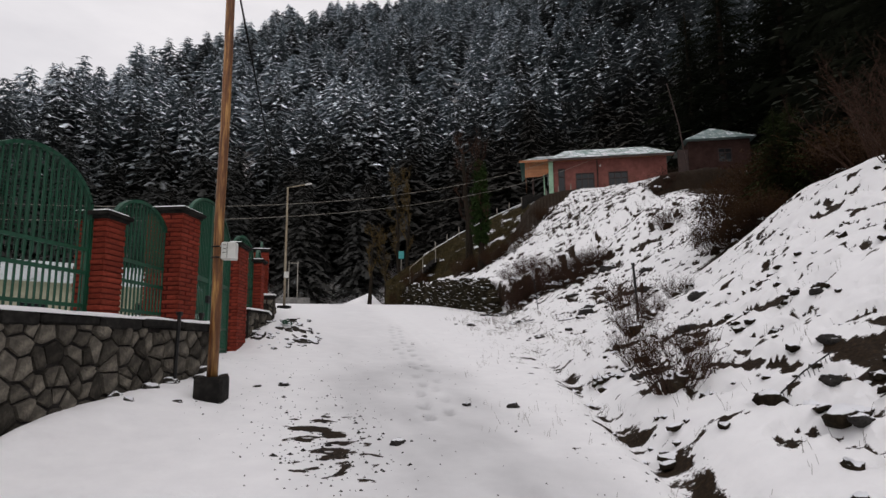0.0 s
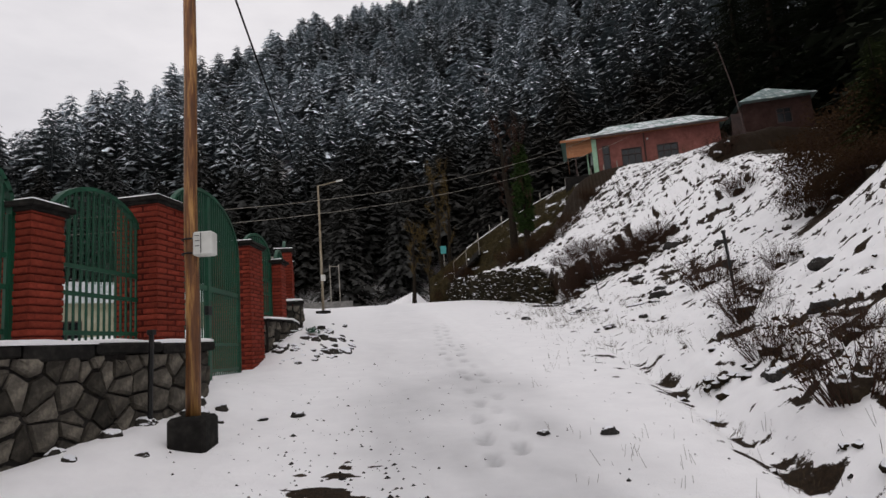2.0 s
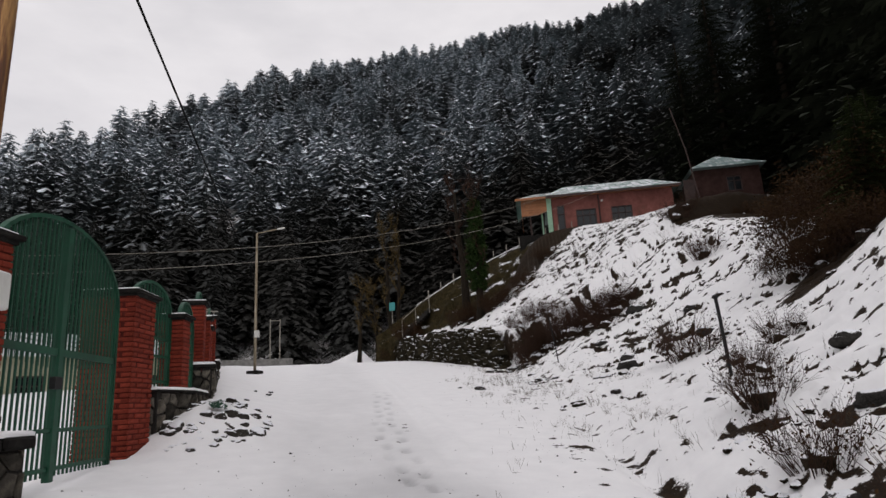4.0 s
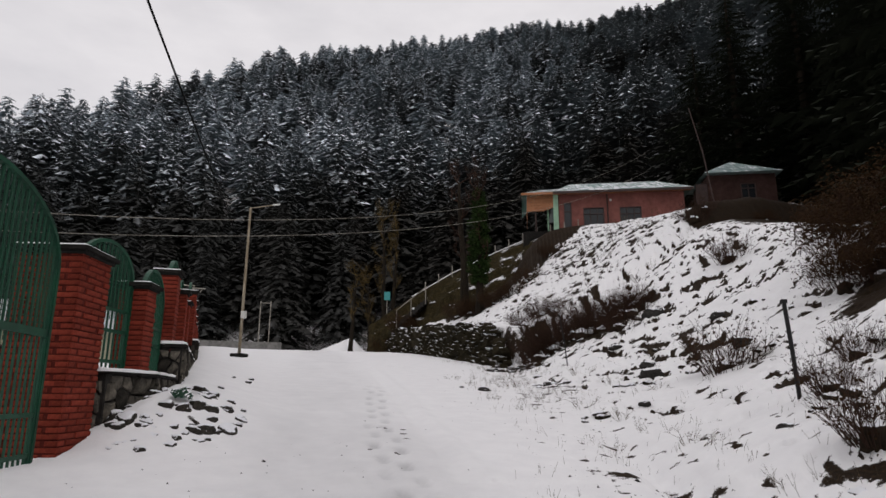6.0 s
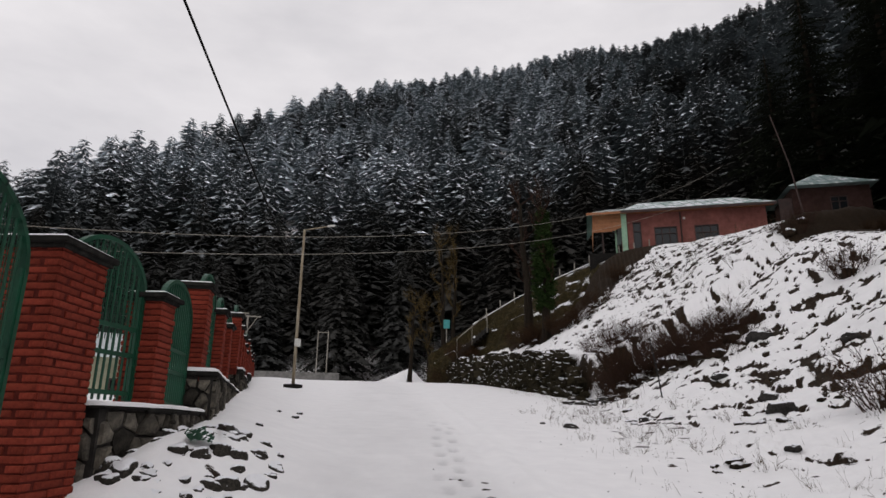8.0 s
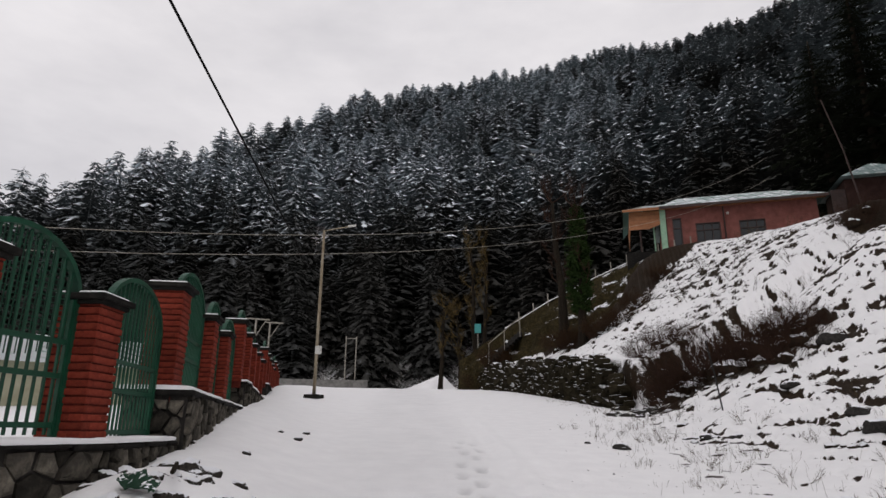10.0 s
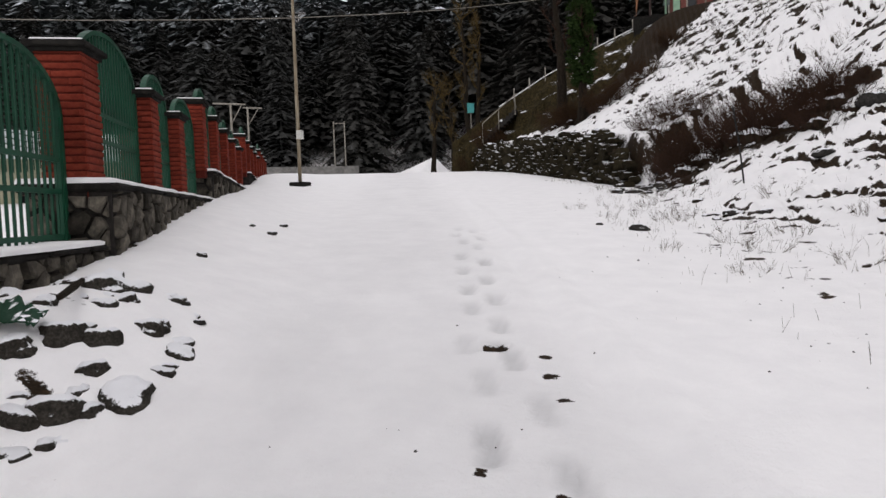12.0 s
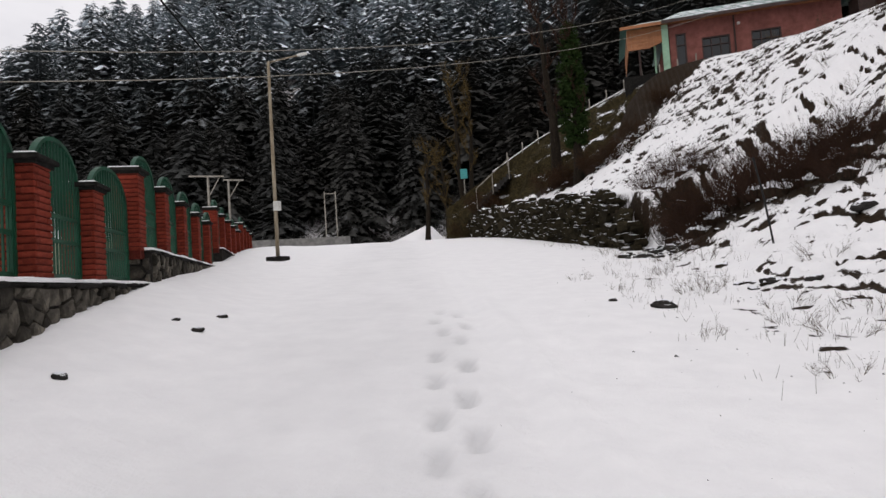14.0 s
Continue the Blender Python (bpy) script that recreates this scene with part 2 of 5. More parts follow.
NEEDLE_NEAR = foliage_material("dark_conifer_needles", (0.020, 0.024, 0.015), (0.050, 0.056, 0.034), 0.05, 0, 60)
SHRUB = foliage_material("brown_shrub_leaves", (0.034, 0.018, 0.008), (0.125, 0.066, 0.026), 0.12, 0, 30)
IVY = foliage_material("ivy_leaves", (0.018, 0.036, 0.009), (0.055, 0.085, 0.020), -0.5, 0, 30)
gm, gn, gl, gb = material("window_glass", 0.08)
gb.inputs["Base Color"].default_value = (0.01, 0.012, 0.014, 1)
GLASS = gm


# ---- builders ----
def mesh_of(name, verts, faces, mats, smooth=False):
    me = bpy.data.meshes.new(name)
    me.from_pydata([tuple(v) for v in verts], [], [tuple(f) for f in faces])
    for mt in mats if isinstance(mats, (list, tuple)) else (mats,):
        me.materials.append(mt)
    if smooth:
        me.polygons.foreach_set("use_smooth", np.ones(len(me.polygons), bool))
    me.update()
    return me


def tri_mesh(name, verts, tris, mat):
    """A mesh from arrays of corners and triangles."""
    verts, tris = np.asarray(verts, np.float32), np.asarray(tris, np.int32)
    me = bpy.data.meshes.new(name)
    me.vertices.add(len(verts))
    me.vertices.foreach_set("co", verts.ravel())
    me.loops.add(tris.size)
    me.loops.foreach_set("vertex_index", tris.ravel())
    me.polygons.add(len(tris))
    me.polygons.foreach_set("loop_start", np.arange(0, tris.size, 3, dtype=np.int32))
    me.materials.append(mat)
    me.update(calc_edges=True)
    return me


def part(name, bm, mat, parent=None, label="", smooth=False):
    me = bpy.data.meshes.new(name)
    bm.to_mesh(me)
    bm.free()
    me.materials.append(mat)
    if smooth:
        me.polygons.foreach_set("use_smooth", np.ones(len(me.polygons), bool))
    ob = new(name, me)
    ob.parent = parent
    if label:
        ob["label"] = label
    return ob


def shared(name, me, parent, m):
    ob = new(name, me)
    ob.parent = parent
    ob.matrix_basis = m
    return ob


def thing(name, m, label, category, group="", kind=""):
    ob = new(name)
    ob.matrix_basis = m
    return tagged(ob, label, category, group, kind)


def add_box(bm, x0, x1, y0, y1, z0, z1, bevel=0.0, m=None):
    r = bmesh.ops.create_cube(bm, size=1)
    bmesh.ops.transform(bm, verts=r["verts"], matrix=Matrix.Translation(((x0 + x1) / 2, (y0 + y1) / 2, (z0 + z1) / 2)) @ Matrix.Diagonal((x1 - x0, y1 - y0, z1 - z0, 1)))
    vs = r["verts"]
    if bevel:
        es = list({e for v in vs for e in v.link_edges})
        out = bmesh.ops.bevel(bm, geom=es, offset=bevel, segments=1, affect="EDGES")
        vs = list({v for f in out["faces"] for v in f.verts} | {v for v in vs if v.is_valid})
    if m is not None:
        bmesh.ops.transform(bm, verts=vs, matrix=m)
    return vs


def box(x0, x1, y0, y1, z0, z1, bevel=0.0, m=None):
    bm = bmesh.new()
    add_box(bm, x0, x1, y0, y1, z0, z1, bevel, m)
    return bm


def add_tube(bm, pts, radii, sides=8, cap=True):
    """A round bar along a line of points, with a radius at each."""
    pts = [Vector(p) for p in pts]
    if isinstance(radii, (int, float)):
        radii = [radii] * len(pts)
    rings = []
    side = None
    for i, p in enumerate(pts):
        d = (pts[min(i + 1, len(pts) - 1)] - pts[max(i - 1, 0)]).normalized()
        if side is None:
            side = d.orthogonal().normalized()
        side = (side - d * side.dot(d)).normalized()
        up = d.cross(side)
        rings.append([bm.verts.new(p + radii[i] * (math.cos(a) * side + math.sin(a) * up)) for a in (2 * math.pi * k / sides for k in range(sides))])
    for a, b in zip(rings, rings[1:]):
        for k in range(sides):
            bm.faces.new((a[k], a[(k + 1) % sides], b[(k + 1) % sides], b[k]))
    if cap:
        bm.faces.new(rings[0][::-1])
        bm.faces.new(rings[-1])


def tube(pts, radii, sides=8):
    bm = bmesh.new()
    add_tube(bm, pts, radii, sides)
    return bm


# ---- the lie of the land ----
RNG = np.random.default_rng(7)
TABLE = RNG.random((256, 256))


def vnoise(x, y):
    xi, yi = np.floor(x).astype(int), np.floor(y).astype(int)
    fx, fy = x - xi, y - yi
    fx, fy = fx * fx * (3 - 2 * fx), fy * fy * (3 - 2 * fy)
    g = lambda i, j: TABLE[i & 255, j & 255]
    return (g(xi, yi) * (1 - fx) + g(xi + 1, yi) * fx) * (1 - fy) + (g(xi, yi + 1) * (1 - fx) + g(xi + 1, yi + 1) * fx) * fy


def fbm(x, y, octaves=4):
    t, a, w = 0.0, 1.0, 0.0
    for o in range(octaves):
        t, w = t + a * vnoise(x * 2**o + 17.3 * o, y * 2**o + 41.7 * o), w + a
        a *= 0.5
    return t / w - 0.5


def step(x, a, b):
    t = np.clip((x - a) / (b - a), 0, 1)
    return t * t * (3 - 2 * t)


def along(x, y):
    """Metres up the road, and metres to the right of its datum line."""
    return -0.42 * x + 0.9075 * y, 0.9075 * x + 0.42 * y


def road_z(s):
    return np.interp(s, [-120, -10, 0, 4.6, 13, 17.2, 29.8, 40, 50, 60, 75, 110, 300], [-11, -1.0, 0.10, 0.64, 1.66, 2.18, 3.47, 4.42, 5.15, 5.4, 5.3, 4.6, 4.0])


def toe(s):
    """Where the hillside begins, right of the road."""
    return np.interp(s, [-40, 0, 20, 26, 50, 60, 80, 200], [-8, 3.55, 9.75, 11.9, 13.2, 13.9, 16, 22])


def mountain(x, y):
    dx, dy = x, y - 10.0
    d, az = np.hypot(dx, dy), np.degrees(np.arctan2(dx, dy))
    d0 = np.interp(az, [-180, -110, -60, -30, 0, 15, 30, 60, 110, 180], [400, 260, 118, 90, 66, 58, 48, 46, 80, 400])
    el = np.interp(az, [-180, -110, -52, -40, -31, -20, -8, 0, 15, 30, 60, 110, 180], [2, 6, 18.2, 24.1, 27.5, 30.8, 33.5, 34.2, 34.8, 36, 36, 20, 2])
    top = np.clip((0.74 * d0 - 16) / np.maximum(0.74 - np.tan(np.radians(el)), 0.06), d0, 340)
    rise = np.where(d < top, (d - d0) * 0.74, (top - d0) * 0.74 - (d - top) * 0.35)
    rise = rise + 14 * fbm(x / 45, y / 45, 3) * np.clip((d - d0) / 40, 0, 1)
    return rise + 4.5, d - d0, d - top


HOUSE = (7.0, 50.0, 13.6)


def tufts(s, r):
    """Low where turf and stones break the snow: short streaks along the slope."""
    return fbm(s / 0.42 + 3, r / 0.17, 3) + 0.32 * fbm(s / 2.8, r / 1.8, 2)


TRAIL = [(0.55, 6.4), (-0.2, 9.6), (-1.2, 12.4), (-1.76, 14.4), (-2.1, 15.8), (-2.42, 17.0), (-3.0, 19.0)]


def prints(x, y):
    """The depth of footprints along one walker's trail, and of the drain cover's hollow."""
    out = np.zeros_like(x)
    rng = random.Random(5)
    n = 0
    for (x0, y0), (x1, y1) in zip(TRAIL, TRAIL[1:]):
        ln = math.hypot(x1 - x0, y1 - y0)
        ux, uy = (x1 - x0) / ln, (y1 - y0) / ln
        for k in range(int(ln / 0.33)):
            q = (k + rng.uniform(-0.1, 0.1)) * 0.33
            side = 0.12 * (1 if n % 2 else -1) + rng.uniform(-0.05, 0.05)
            n += 1
            cx, cy = x0 + ux * q + uy * side, y0 + uy * q - ux * side
            near = (np.abs(x - cx) < 0.5) & (np.abs(y - cy) < 0.5)
            a, b = (x - cx) * ux + (y - cy) * uy, (x - cx) * uy - (y - cy) * ux
            out = np.where(near, np.maximum(out, rng.uniform(0.02, 0.05) * np.exp(-((a / 0.19) ** 6 + (b / 0.058) ** 4))), out)
    hole = ((x + 1.52) / 0.10) ** 2 + ((y - 13.6) / 0.09) ** 2
    return np.where(hole < 9, np.maximum(out, 0.07 * np.exp(-(hole**2))), out)


def land(x, y, detail=True):
    x, y = np.asarray(x, float), np.asarray(y, float)
    s, r = along(x, y)
    z = road_z(s) + 0.05 * fbm(x / 1.7, y / 1.7, 3)
    d = r - toe(s) + 0.5 * fbm(x / 2.3, y / 2.3, 2)
    wall = 1.55 * step(s, 25.2, 26.6) * step(d, 0.0, 0.35) * (1 - step(s, 60, 70))
    dd = np.maximum(d - 1.2 * step(s, 24, 28), 0)
    k = np.interp(s, [-30, 0, 9, 13, 18, 23, 28, 45, 60, 120], [1.1, 1.05, 1.0, 1.0, 1.0, 1.15, 1.0, 1.25, 1.3, 1.0])
    low = step(s, 9, 13) * (1 - step(s, 18, 23))
    hill = k * ((0.38 * dd + 0.034 * dd * dd) * (1 - low) + low * (0.24 * dd + 0.0055 * dd**3 - 0.0002 * np.maximum(dd - 6, 0) ** 4))
    top = np.interp(s, [-30, 5, 12, 16, 20, 24, 29, 40, 60], [4.3, 4.4, 4.5, 4.2, 5.2, 6.2, 6.7, 7.3, 8.0])
    hill = np.maximum(hill, 0)
    hill = hill / (1 + (hill / top) ** 6) ** (1 / 6)
    rough = step(d, -0.2, 1.2)
    if detail:
        hill = hill + rough * (0.16 * fbm(x / 1.1, y / 1.1 + 5, 4) + 0.55 * fbm(x / 4.0 + 9, y / 4.0, 2) + 0.10 * step(tufts(s, r), -0.13, 0.0))
        ditch = np.exp(-((r - toe(s) - 0.03) / 0.24) ** 2) * (1 - step(s, 10, 14))
        hill = hill - 0.16 * ditch
    z = z + wall + hill
    flat = (1 - step(np.abs(x - 11.5), 8.0, 12.5)) * step(y, 44.0, 48.8) * (1 - step(y, 58, 62))
    z = z * (1 - flat) + flat * HOUSE[2]
    z = z + 0.34 * np.exp(-(((x + 3.85) / 0.55) ** 2 + ((y - 12.2) / 1.05) ** 2)) + 1.9 * step(-(y - 61 - 0.3 * np.abs(x + 15.2)), -3.0, 1.0) * step(y, 55, 61) * np.clip((x + 19.2) / 4.0, 0, 1) * (1 - np.clip((x + 15.2) / 1.6, 0, 1))
    if detail:
        z = z - prints(x, y) + 0.05 * fbm(s / 1.4, r / 0.22, 3) * np.exp(-((r - 2.45 - 0.1 * s) / 1.2) ** 4) * (1 - step(s, 8, 16)) + 0.03 * np.exp(-((r - 3.55 - 0.12 * s) / 0.12) ** 2) * (s > 10) * (s < 24) - 0.025 * np.exp(-((r - 3.3 - 0.12 * s) / 0.1) ** 2) * (s > 10) * (s < 24)
    z = z + 0.36 * step(s, 11.5, 14.5) * (1 - 0.7 * step(s, 20, 28)) * (1 - step(r - np.interp(s, [13, 20, 30], [1.35, 1.05, 0.5]), 0.1, 2.1))
    z = z + 0.26 * np.exp(-(((x + 3.2) / 0.7) ** 2 + ((y - 8.0) / 0.9) ** 2))
    z = z + 0.17 * np.exp(-((x + 2.75) / 0.5) ** 2) * (1 - step(y, 6.4, 7.4)) * (1 + 0.5 * fbm(x / 0.5, y / 0.5, 2))
    left = step(-(r - np.interp(s, [0, 8, 15, 40], [-0.9, 0.2, 1.2, 0.2])), 0.4, 1.2)
    z = z - 0.6 * left
    mz, md, mt = mountain(x, y)
    return np.where(md > -6, np.maximum(z * (1 - step(md, 0, 25)) + mz * step(md, 0, 25), np.where(md > 0, mz, z)), z)


def ground_at(x, y):
    return float(land(np.array([x]), np.array([y]))[0])


def spread(lo, a, b, hi, fine, grow):
    mid = np.arange(a, b, fine)
    out, step_, v = [], fine, b
    while v < hi:
        out.append(v)
        step_ *= grow
        v += step_
    low, step_, v = [], fine, a
    while v > lo:
        step_ *= grow
        v -= step_
        low.append(v)
    return np.array(low[::-1] + list(mid) + out)


def build_ground():
    gx = np.unique(np.concatenate([spread(-900, -8, 13, 900, 0.12, 1.055), np.arange(-3.4, 1.2, 0.055), np.arange(1.2, 7.5, 0.08)]))
    gy = np.unique(np.concatenate([spread(-300, -1, 43, 900, 0.13, 1.05), np.arange(4.0, 19.2, 0.055)]))
    xx, yy = np.meshgrid(gx, gy)
    zz = land(xx, yy)
    s, r = along(xx, yy)
    d = r - toe(s)
    bare = step(d, -0.4, 0.8) * (1 - step(tufts(s, r) + 0.07 * (1 - step(s, 7, 12)), -0.19, -0.06)) * (1 - 0.3 * step(s, 24, 32)) + np.exp(-((d - 0.03) / 0.2) ** 2) * (1 - step(s, 10, 13)) * (0.42 + 3.0 * fbm(s / 0.22, r / 0.22 + 11, 3)) - 0.4 * (1 - step(d, -2.0, -0.3))
    bare = bare + (0.35 + 0.85 * step(s, 28, 30)) * step(d, -0.1, 0.1) * (1 - step(d, 0.3, 0.6)) * step(s, 25.2, 26.6)
    edge = np.interp(xx, [-6, -3, -1.2, 0.07, 1.72, 4.14, 6.5], [43.6, 42.8, 42.6, 43.7, 44.5, 45.3, 47.0])
    bare = bare + 1.3 * step(yy - edge + 1.6 * fbm(xx / 1.1, yy / 1.1, 3), -0.3, 0.9) * step(d, 2.0, 3.4) * step(s, 34, 37) * (1 - step(yy, 58, 60)) * (0.8 + 0.8 * fbm(xx / 0.8, yy / 0.8, 3))
    upper = step(s, 16, 21) * step(d, 0.8, 2.0) * (1 - step(yy, 45, 47))
    streak = fbm(s / 0.5 + 20, r / 0.24 + 7, 3) + 0.5 * fbm(xx / 2.6 + 4, yy / 2.6, 2)
    bare = bare + upper * (0.16 + 0.22 * step(zz, 7.5, 11.0) + 1.3 * np.maximum(streak - 0.04, 0))
    for px, py, ax, ay in ((2.3, 26.2, 1.5, 1.0), (1.2, 25.9, 0.6, 0.55), (2.9, 24.9, 0.8, 0.5), (3.7, 25.5, 0.8, 0.6), (0.9, 28.6, 0.6, 0.9)):
        bare = bare + 1.3 * np.exp(-(((xx - px) / ax) ** 2 + ((yy - py) / ay) ** 2)) * (0.75 + 1.1 * fbm(xx / 0.5, yy / 0.5 + 2, 3))
    for px, py, ax, ay in ((11.8, 31.5, 2.6, 4.2), (10.0, 28.5, 1.4, 2.0), (7.4, 16.3, 1.6, 0.9), (6.2, 15.6, 0.7, 0.5), (9.2, 17.5, 2.2, 2.0), (8.6, 32.6, 0.9, 0.9)):
        bare = bare + 1.4 * np.exp(-(((xx - px) / ax) ** 2 + ((yy - py) / ay) ** 2) ** 1.5) * (0.85 + 1.0 * fbm(xx / 0.5, yy / 0.5 + 6, 3))
    clod = fbm(xx / 0.11, yy / 0.11, 3)
    bare = bare + 2.6 * np.exp(-(((s - 4.8) / 0.8) ** 2 + ((r - 1.98) / 0.34) ** 2)) * (0.42 + 2.0 * clod)
    bare = bare + 1.7 * np.exp(-(((s - 4.9) / 1.9) ** 2 + ((r - 1.9) / 0.45) ** 2)) * np.maximum(clod - 0.10, 0) * 6
    bare = bare + 1.8 * np.exp(-(((xx + 1.52) / 0.10) ** 4 + ((yy - 13.6) / 0.09) ** 4))
    for px, py in ((-1.18, 13.45), (-1.12, 13.15), (-1.02, 12.85), (-1.3, 12.1), (-0.95, 12.0)):
        bare = bare + 1.5 * np.exp(-(((xx - px) / 0.07) ** 2 + ((yy - py) / 0.06) ** 2))
    bare = bare + 0.9 * step(d, -3.2, -0.4) * np.maximum(fbm(xx / 0.22 + 7, yy / 0.22, 3) - 0.13, 0) * 6 * (s < 24)
    bare = bare + 1.0 * np.exp(-(((xx + 3.75) / 0.62) ** 4 + ((yy - 12.2) / 1.1) ** 4)) * np.maximum(fbm(xx / 0.26, yy / 0.26 + 3, 3) + 0.04, 0) * 5
    # First term paints shade into the prints by depth, second is the packed track.
    packed_and_dent_shade = 14 * prints(xx, yy) * (bare < 0.8) + (0.75 + 0.7 * fbm(s / 1.6, r / 0.35, 3)) * np.exp(-((r - 2.45 - 0.1 * s) / 1.15) ** 4) * (1 - 0.75 * step(s, 6, 15))
    _, md, _ = mountain(xx, yy)
    bare = np.where(md > 0, 0.55, bare)
    ny, nx = xx.shape
    me = bpy.data.meshes.new("ground")
    me.vertices.add(nx * ny)
    me.vertices.foreach_set("co", np.stack([xx, yy, zz], -1).astype(np.float32).ravel())
    i = np.arange((ny - 1) * (nx - 1))
    j = i // (nx - 1) * nx + i % (nx - 1)
    quads = np.stack([j, j + 1, j + nx + 1, j + nx], -1).astype(np.int32)
    me.loops.add(quads.size)
    me.loops.foreach_set("vertex_index", quads.ravel())
    me.polygons.add(len(quads))
    me.polygons.foreach_set("loop_start", np.arange(0, quads.size, 4, dtype=np.int32))
    me.materials.append(GROUND)
    me.update(calc_edges=True)
    me.polygons.foreach_set("use_smooth", np.ones(len(quads), bool))
    at = me.attributes.new("bare", "FLOAT", "POINT")
    at.data.foreach_set("value", bare.astype(np.float32).ravel())
    at = me.attributes.new("packed_and_dent_shade", "FLOAT", "POINT")
    at.data.foreach_set("value", packed_and_dent_shade.astype(np.float32).ravel())
    tagged(new("ground", me), "snow-covered road and rough hillside with bare earth patches", "ground", kind="structure")


build_ground()


# ---- the forest ----
def conifer(slim, whorls, arms, sprays, rng):
    """Corners, triangles and snow of a conifer one metre high: tiers of drooping boughs, each a ragged fan of sprays, round a tapered trunk."""
    v, f, snow = [], [], []
    lean = rng.uniform(0, 6.28)
    for w in range(whorls):
        q = (w + rng.uniform(0.2, 0.8)) / whorls
        z = 0.08 + 0.88 * q
        lop = rng.uniform(0.0, 0.3)
        reach = slim * min(1.0, 1.12 * (1 - q) ** 0.58) * rng.uniform(0.7, 1.2) + 0.03
        for a in range(arms):
            ang = 2 * math.pi * (a + rng.uniform(-0.35, 0.35)) / arms + w * 0.8
            rr = reach * rng.uniform(0.6, 1.2) * (1 + lop * math.cos(ang - lean))
            c, sn = math.cos(ang), math.sin(ang)
            droop = rng.uniform(0.25, 0.6)
            zz = z + rng.uniform(-0.4, 0.4) * 0.9 / whorls
            laden = rng.uniform(0.25, 1.0)
            at = lambda u, side, down: (c * rr * u - sn * side, sn * rr * u + c * side, zz + rr * (0.16 * u - droop * u * u) - down)
            for k in range(sprays):
                u0 = 0.12 + 0.8 * k / sprays
                u1 = u0 + 1.25 / sprays
                for sg in (-1, 1):
                    wd = rr * rng.uniform(0.14, 0.36) * (1.1 - 0.55 * u0) * (1.0 if sprays < 6 else 0.8)
                    n = len(v)
                    v.extend((at(u0, 0, 0), at(u1, 0, 0), at(u0 + rng.uniform(0.5, 1.15) / sprays, sg * wd, wd * rng.uniform(0.2, 0.6))))
                    f.append((n, n + 1, n + 2))
                    snow.extend((laden * (0.35 + 0.65 * u0), laden * (0.4 + 0.6 * min(u1, 1)), laden * 0.45 * (0.4 + 0.6 * u0)))
    for k in range(4):
        a0, a1 = k * math.pi / 2, (k + 1) * math.pi / 2
        n = len(v)
        v.extend(((0.014 * math.cos(a0), 0.014 * math.sin(a0), -0.06), (0.014 * math.cos(a1), 0.014 * math.sin(a1), -0.06), (0, 0, 1.0)))
        f.append((n, n + 1, n + 2))
        snow.extend((0, 0, 0))
    return np.array(v, np.float32), np.array(f, np.int32), np.array(snow, np.float32)


def build_far_wood():
    rng = random.Random(11)
    kinds = [conifer(rng.uniform(0.21, 0.29), 17, 8, 4, rng) for _ in range(9)]
    close = [conifer(rng.uniform(0.19, 0.27), 34, 11, 7, rng) for _ in range(6)]
    vs, fs, tone, snow, n0 = [], [], [], [], 0
    g = 6.4
    xs, ys = np.meshgrid(np.arange(-270, 240, g), np.arange(20, 360, g))
    xs, ys = xs.ravel() + RNG.uniform(-2.4, 2.4, xs.size), ys.ravel() + RNG.uniform(-2.4, 2.4, ys.size)
    z, md, mt = mountain(xs, ys)
    az = np.degrees(np.arctan2(xs, ys - 10))
    keep = (md > 3) & (mt < 8) & (az > -60) & (az < 55) & (RNG.random(xs.size) < np.where(md > 60, 0.8, 0.93))
    xs, ys, md, az = xs[keep], ys[keep], md[keep], az[keep]
    zs = land(xs, ys)
    # Snow load by height and side; it also drives the painted haze tone.
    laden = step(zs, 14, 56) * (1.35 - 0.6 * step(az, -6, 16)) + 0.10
    patch = fbm(xs / 26.0, ys / 26.0, 2)
    for n in np.argsort(md):
        kv, kf, ks = rng.choice(close) if md[n] < 26 else rng.choice(kinds)
        h = rng.uniform(13, 22) * (1.0 if md[n] < 45 else 0.9)
        wdt = rng.uniform(0.85, 1.2) * (17 / h) ** 0.3
        a = rng.uniform(0, 6.28)
        c, sn = math.cos(a) * h * wdt, math.sin(a) * h * wdt
        vs.append(np.stack([kv[:, 0] * c - kv[:, 1] * sn + xs[n], kv[:, 0] * sn + kv[:, 1] * c + ys[n], kv[:, 2] * h + zs[n]], -1))
        # Tone: random per tree, raised uphill and leftward as haze put into the colour.
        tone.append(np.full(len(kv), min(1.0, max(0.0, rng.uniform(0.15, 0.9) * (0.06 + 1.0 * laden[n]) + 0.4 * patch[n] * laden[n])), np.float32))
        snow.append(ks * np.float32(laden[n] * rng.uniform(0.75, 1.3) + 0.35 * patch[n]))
        fs.append(kf + n0)
        n0 += len(kv)
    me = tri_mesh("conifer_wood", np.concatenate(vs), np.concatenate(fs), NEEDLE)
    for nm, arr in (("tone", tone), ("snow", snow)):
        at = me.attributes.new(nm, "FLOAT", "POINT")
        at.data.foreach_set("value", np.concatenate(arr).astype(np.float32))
    tagged(new("conifer_wood", me), "dense dark conifer forest dusted with snow on the mountainside", "forest", kind="stuff")


build_far_wood()


# ---- the brick and railing fence ----
FENCE = [(-3.24, 1.90), (-3.24, 3.86), (-3.24, 5.80), (-3.46, 7.56), (-4.36, 10.82), (-4.50, 12.33), (-5.17, 14.05), (-6.05, 15.86), (-6.77, 17.25), (-7.50, 18.78)]
FENCE += [(-7.50 - 0.87 * k, 18.78 + 1.6 * k) for k in range(1, 14)]
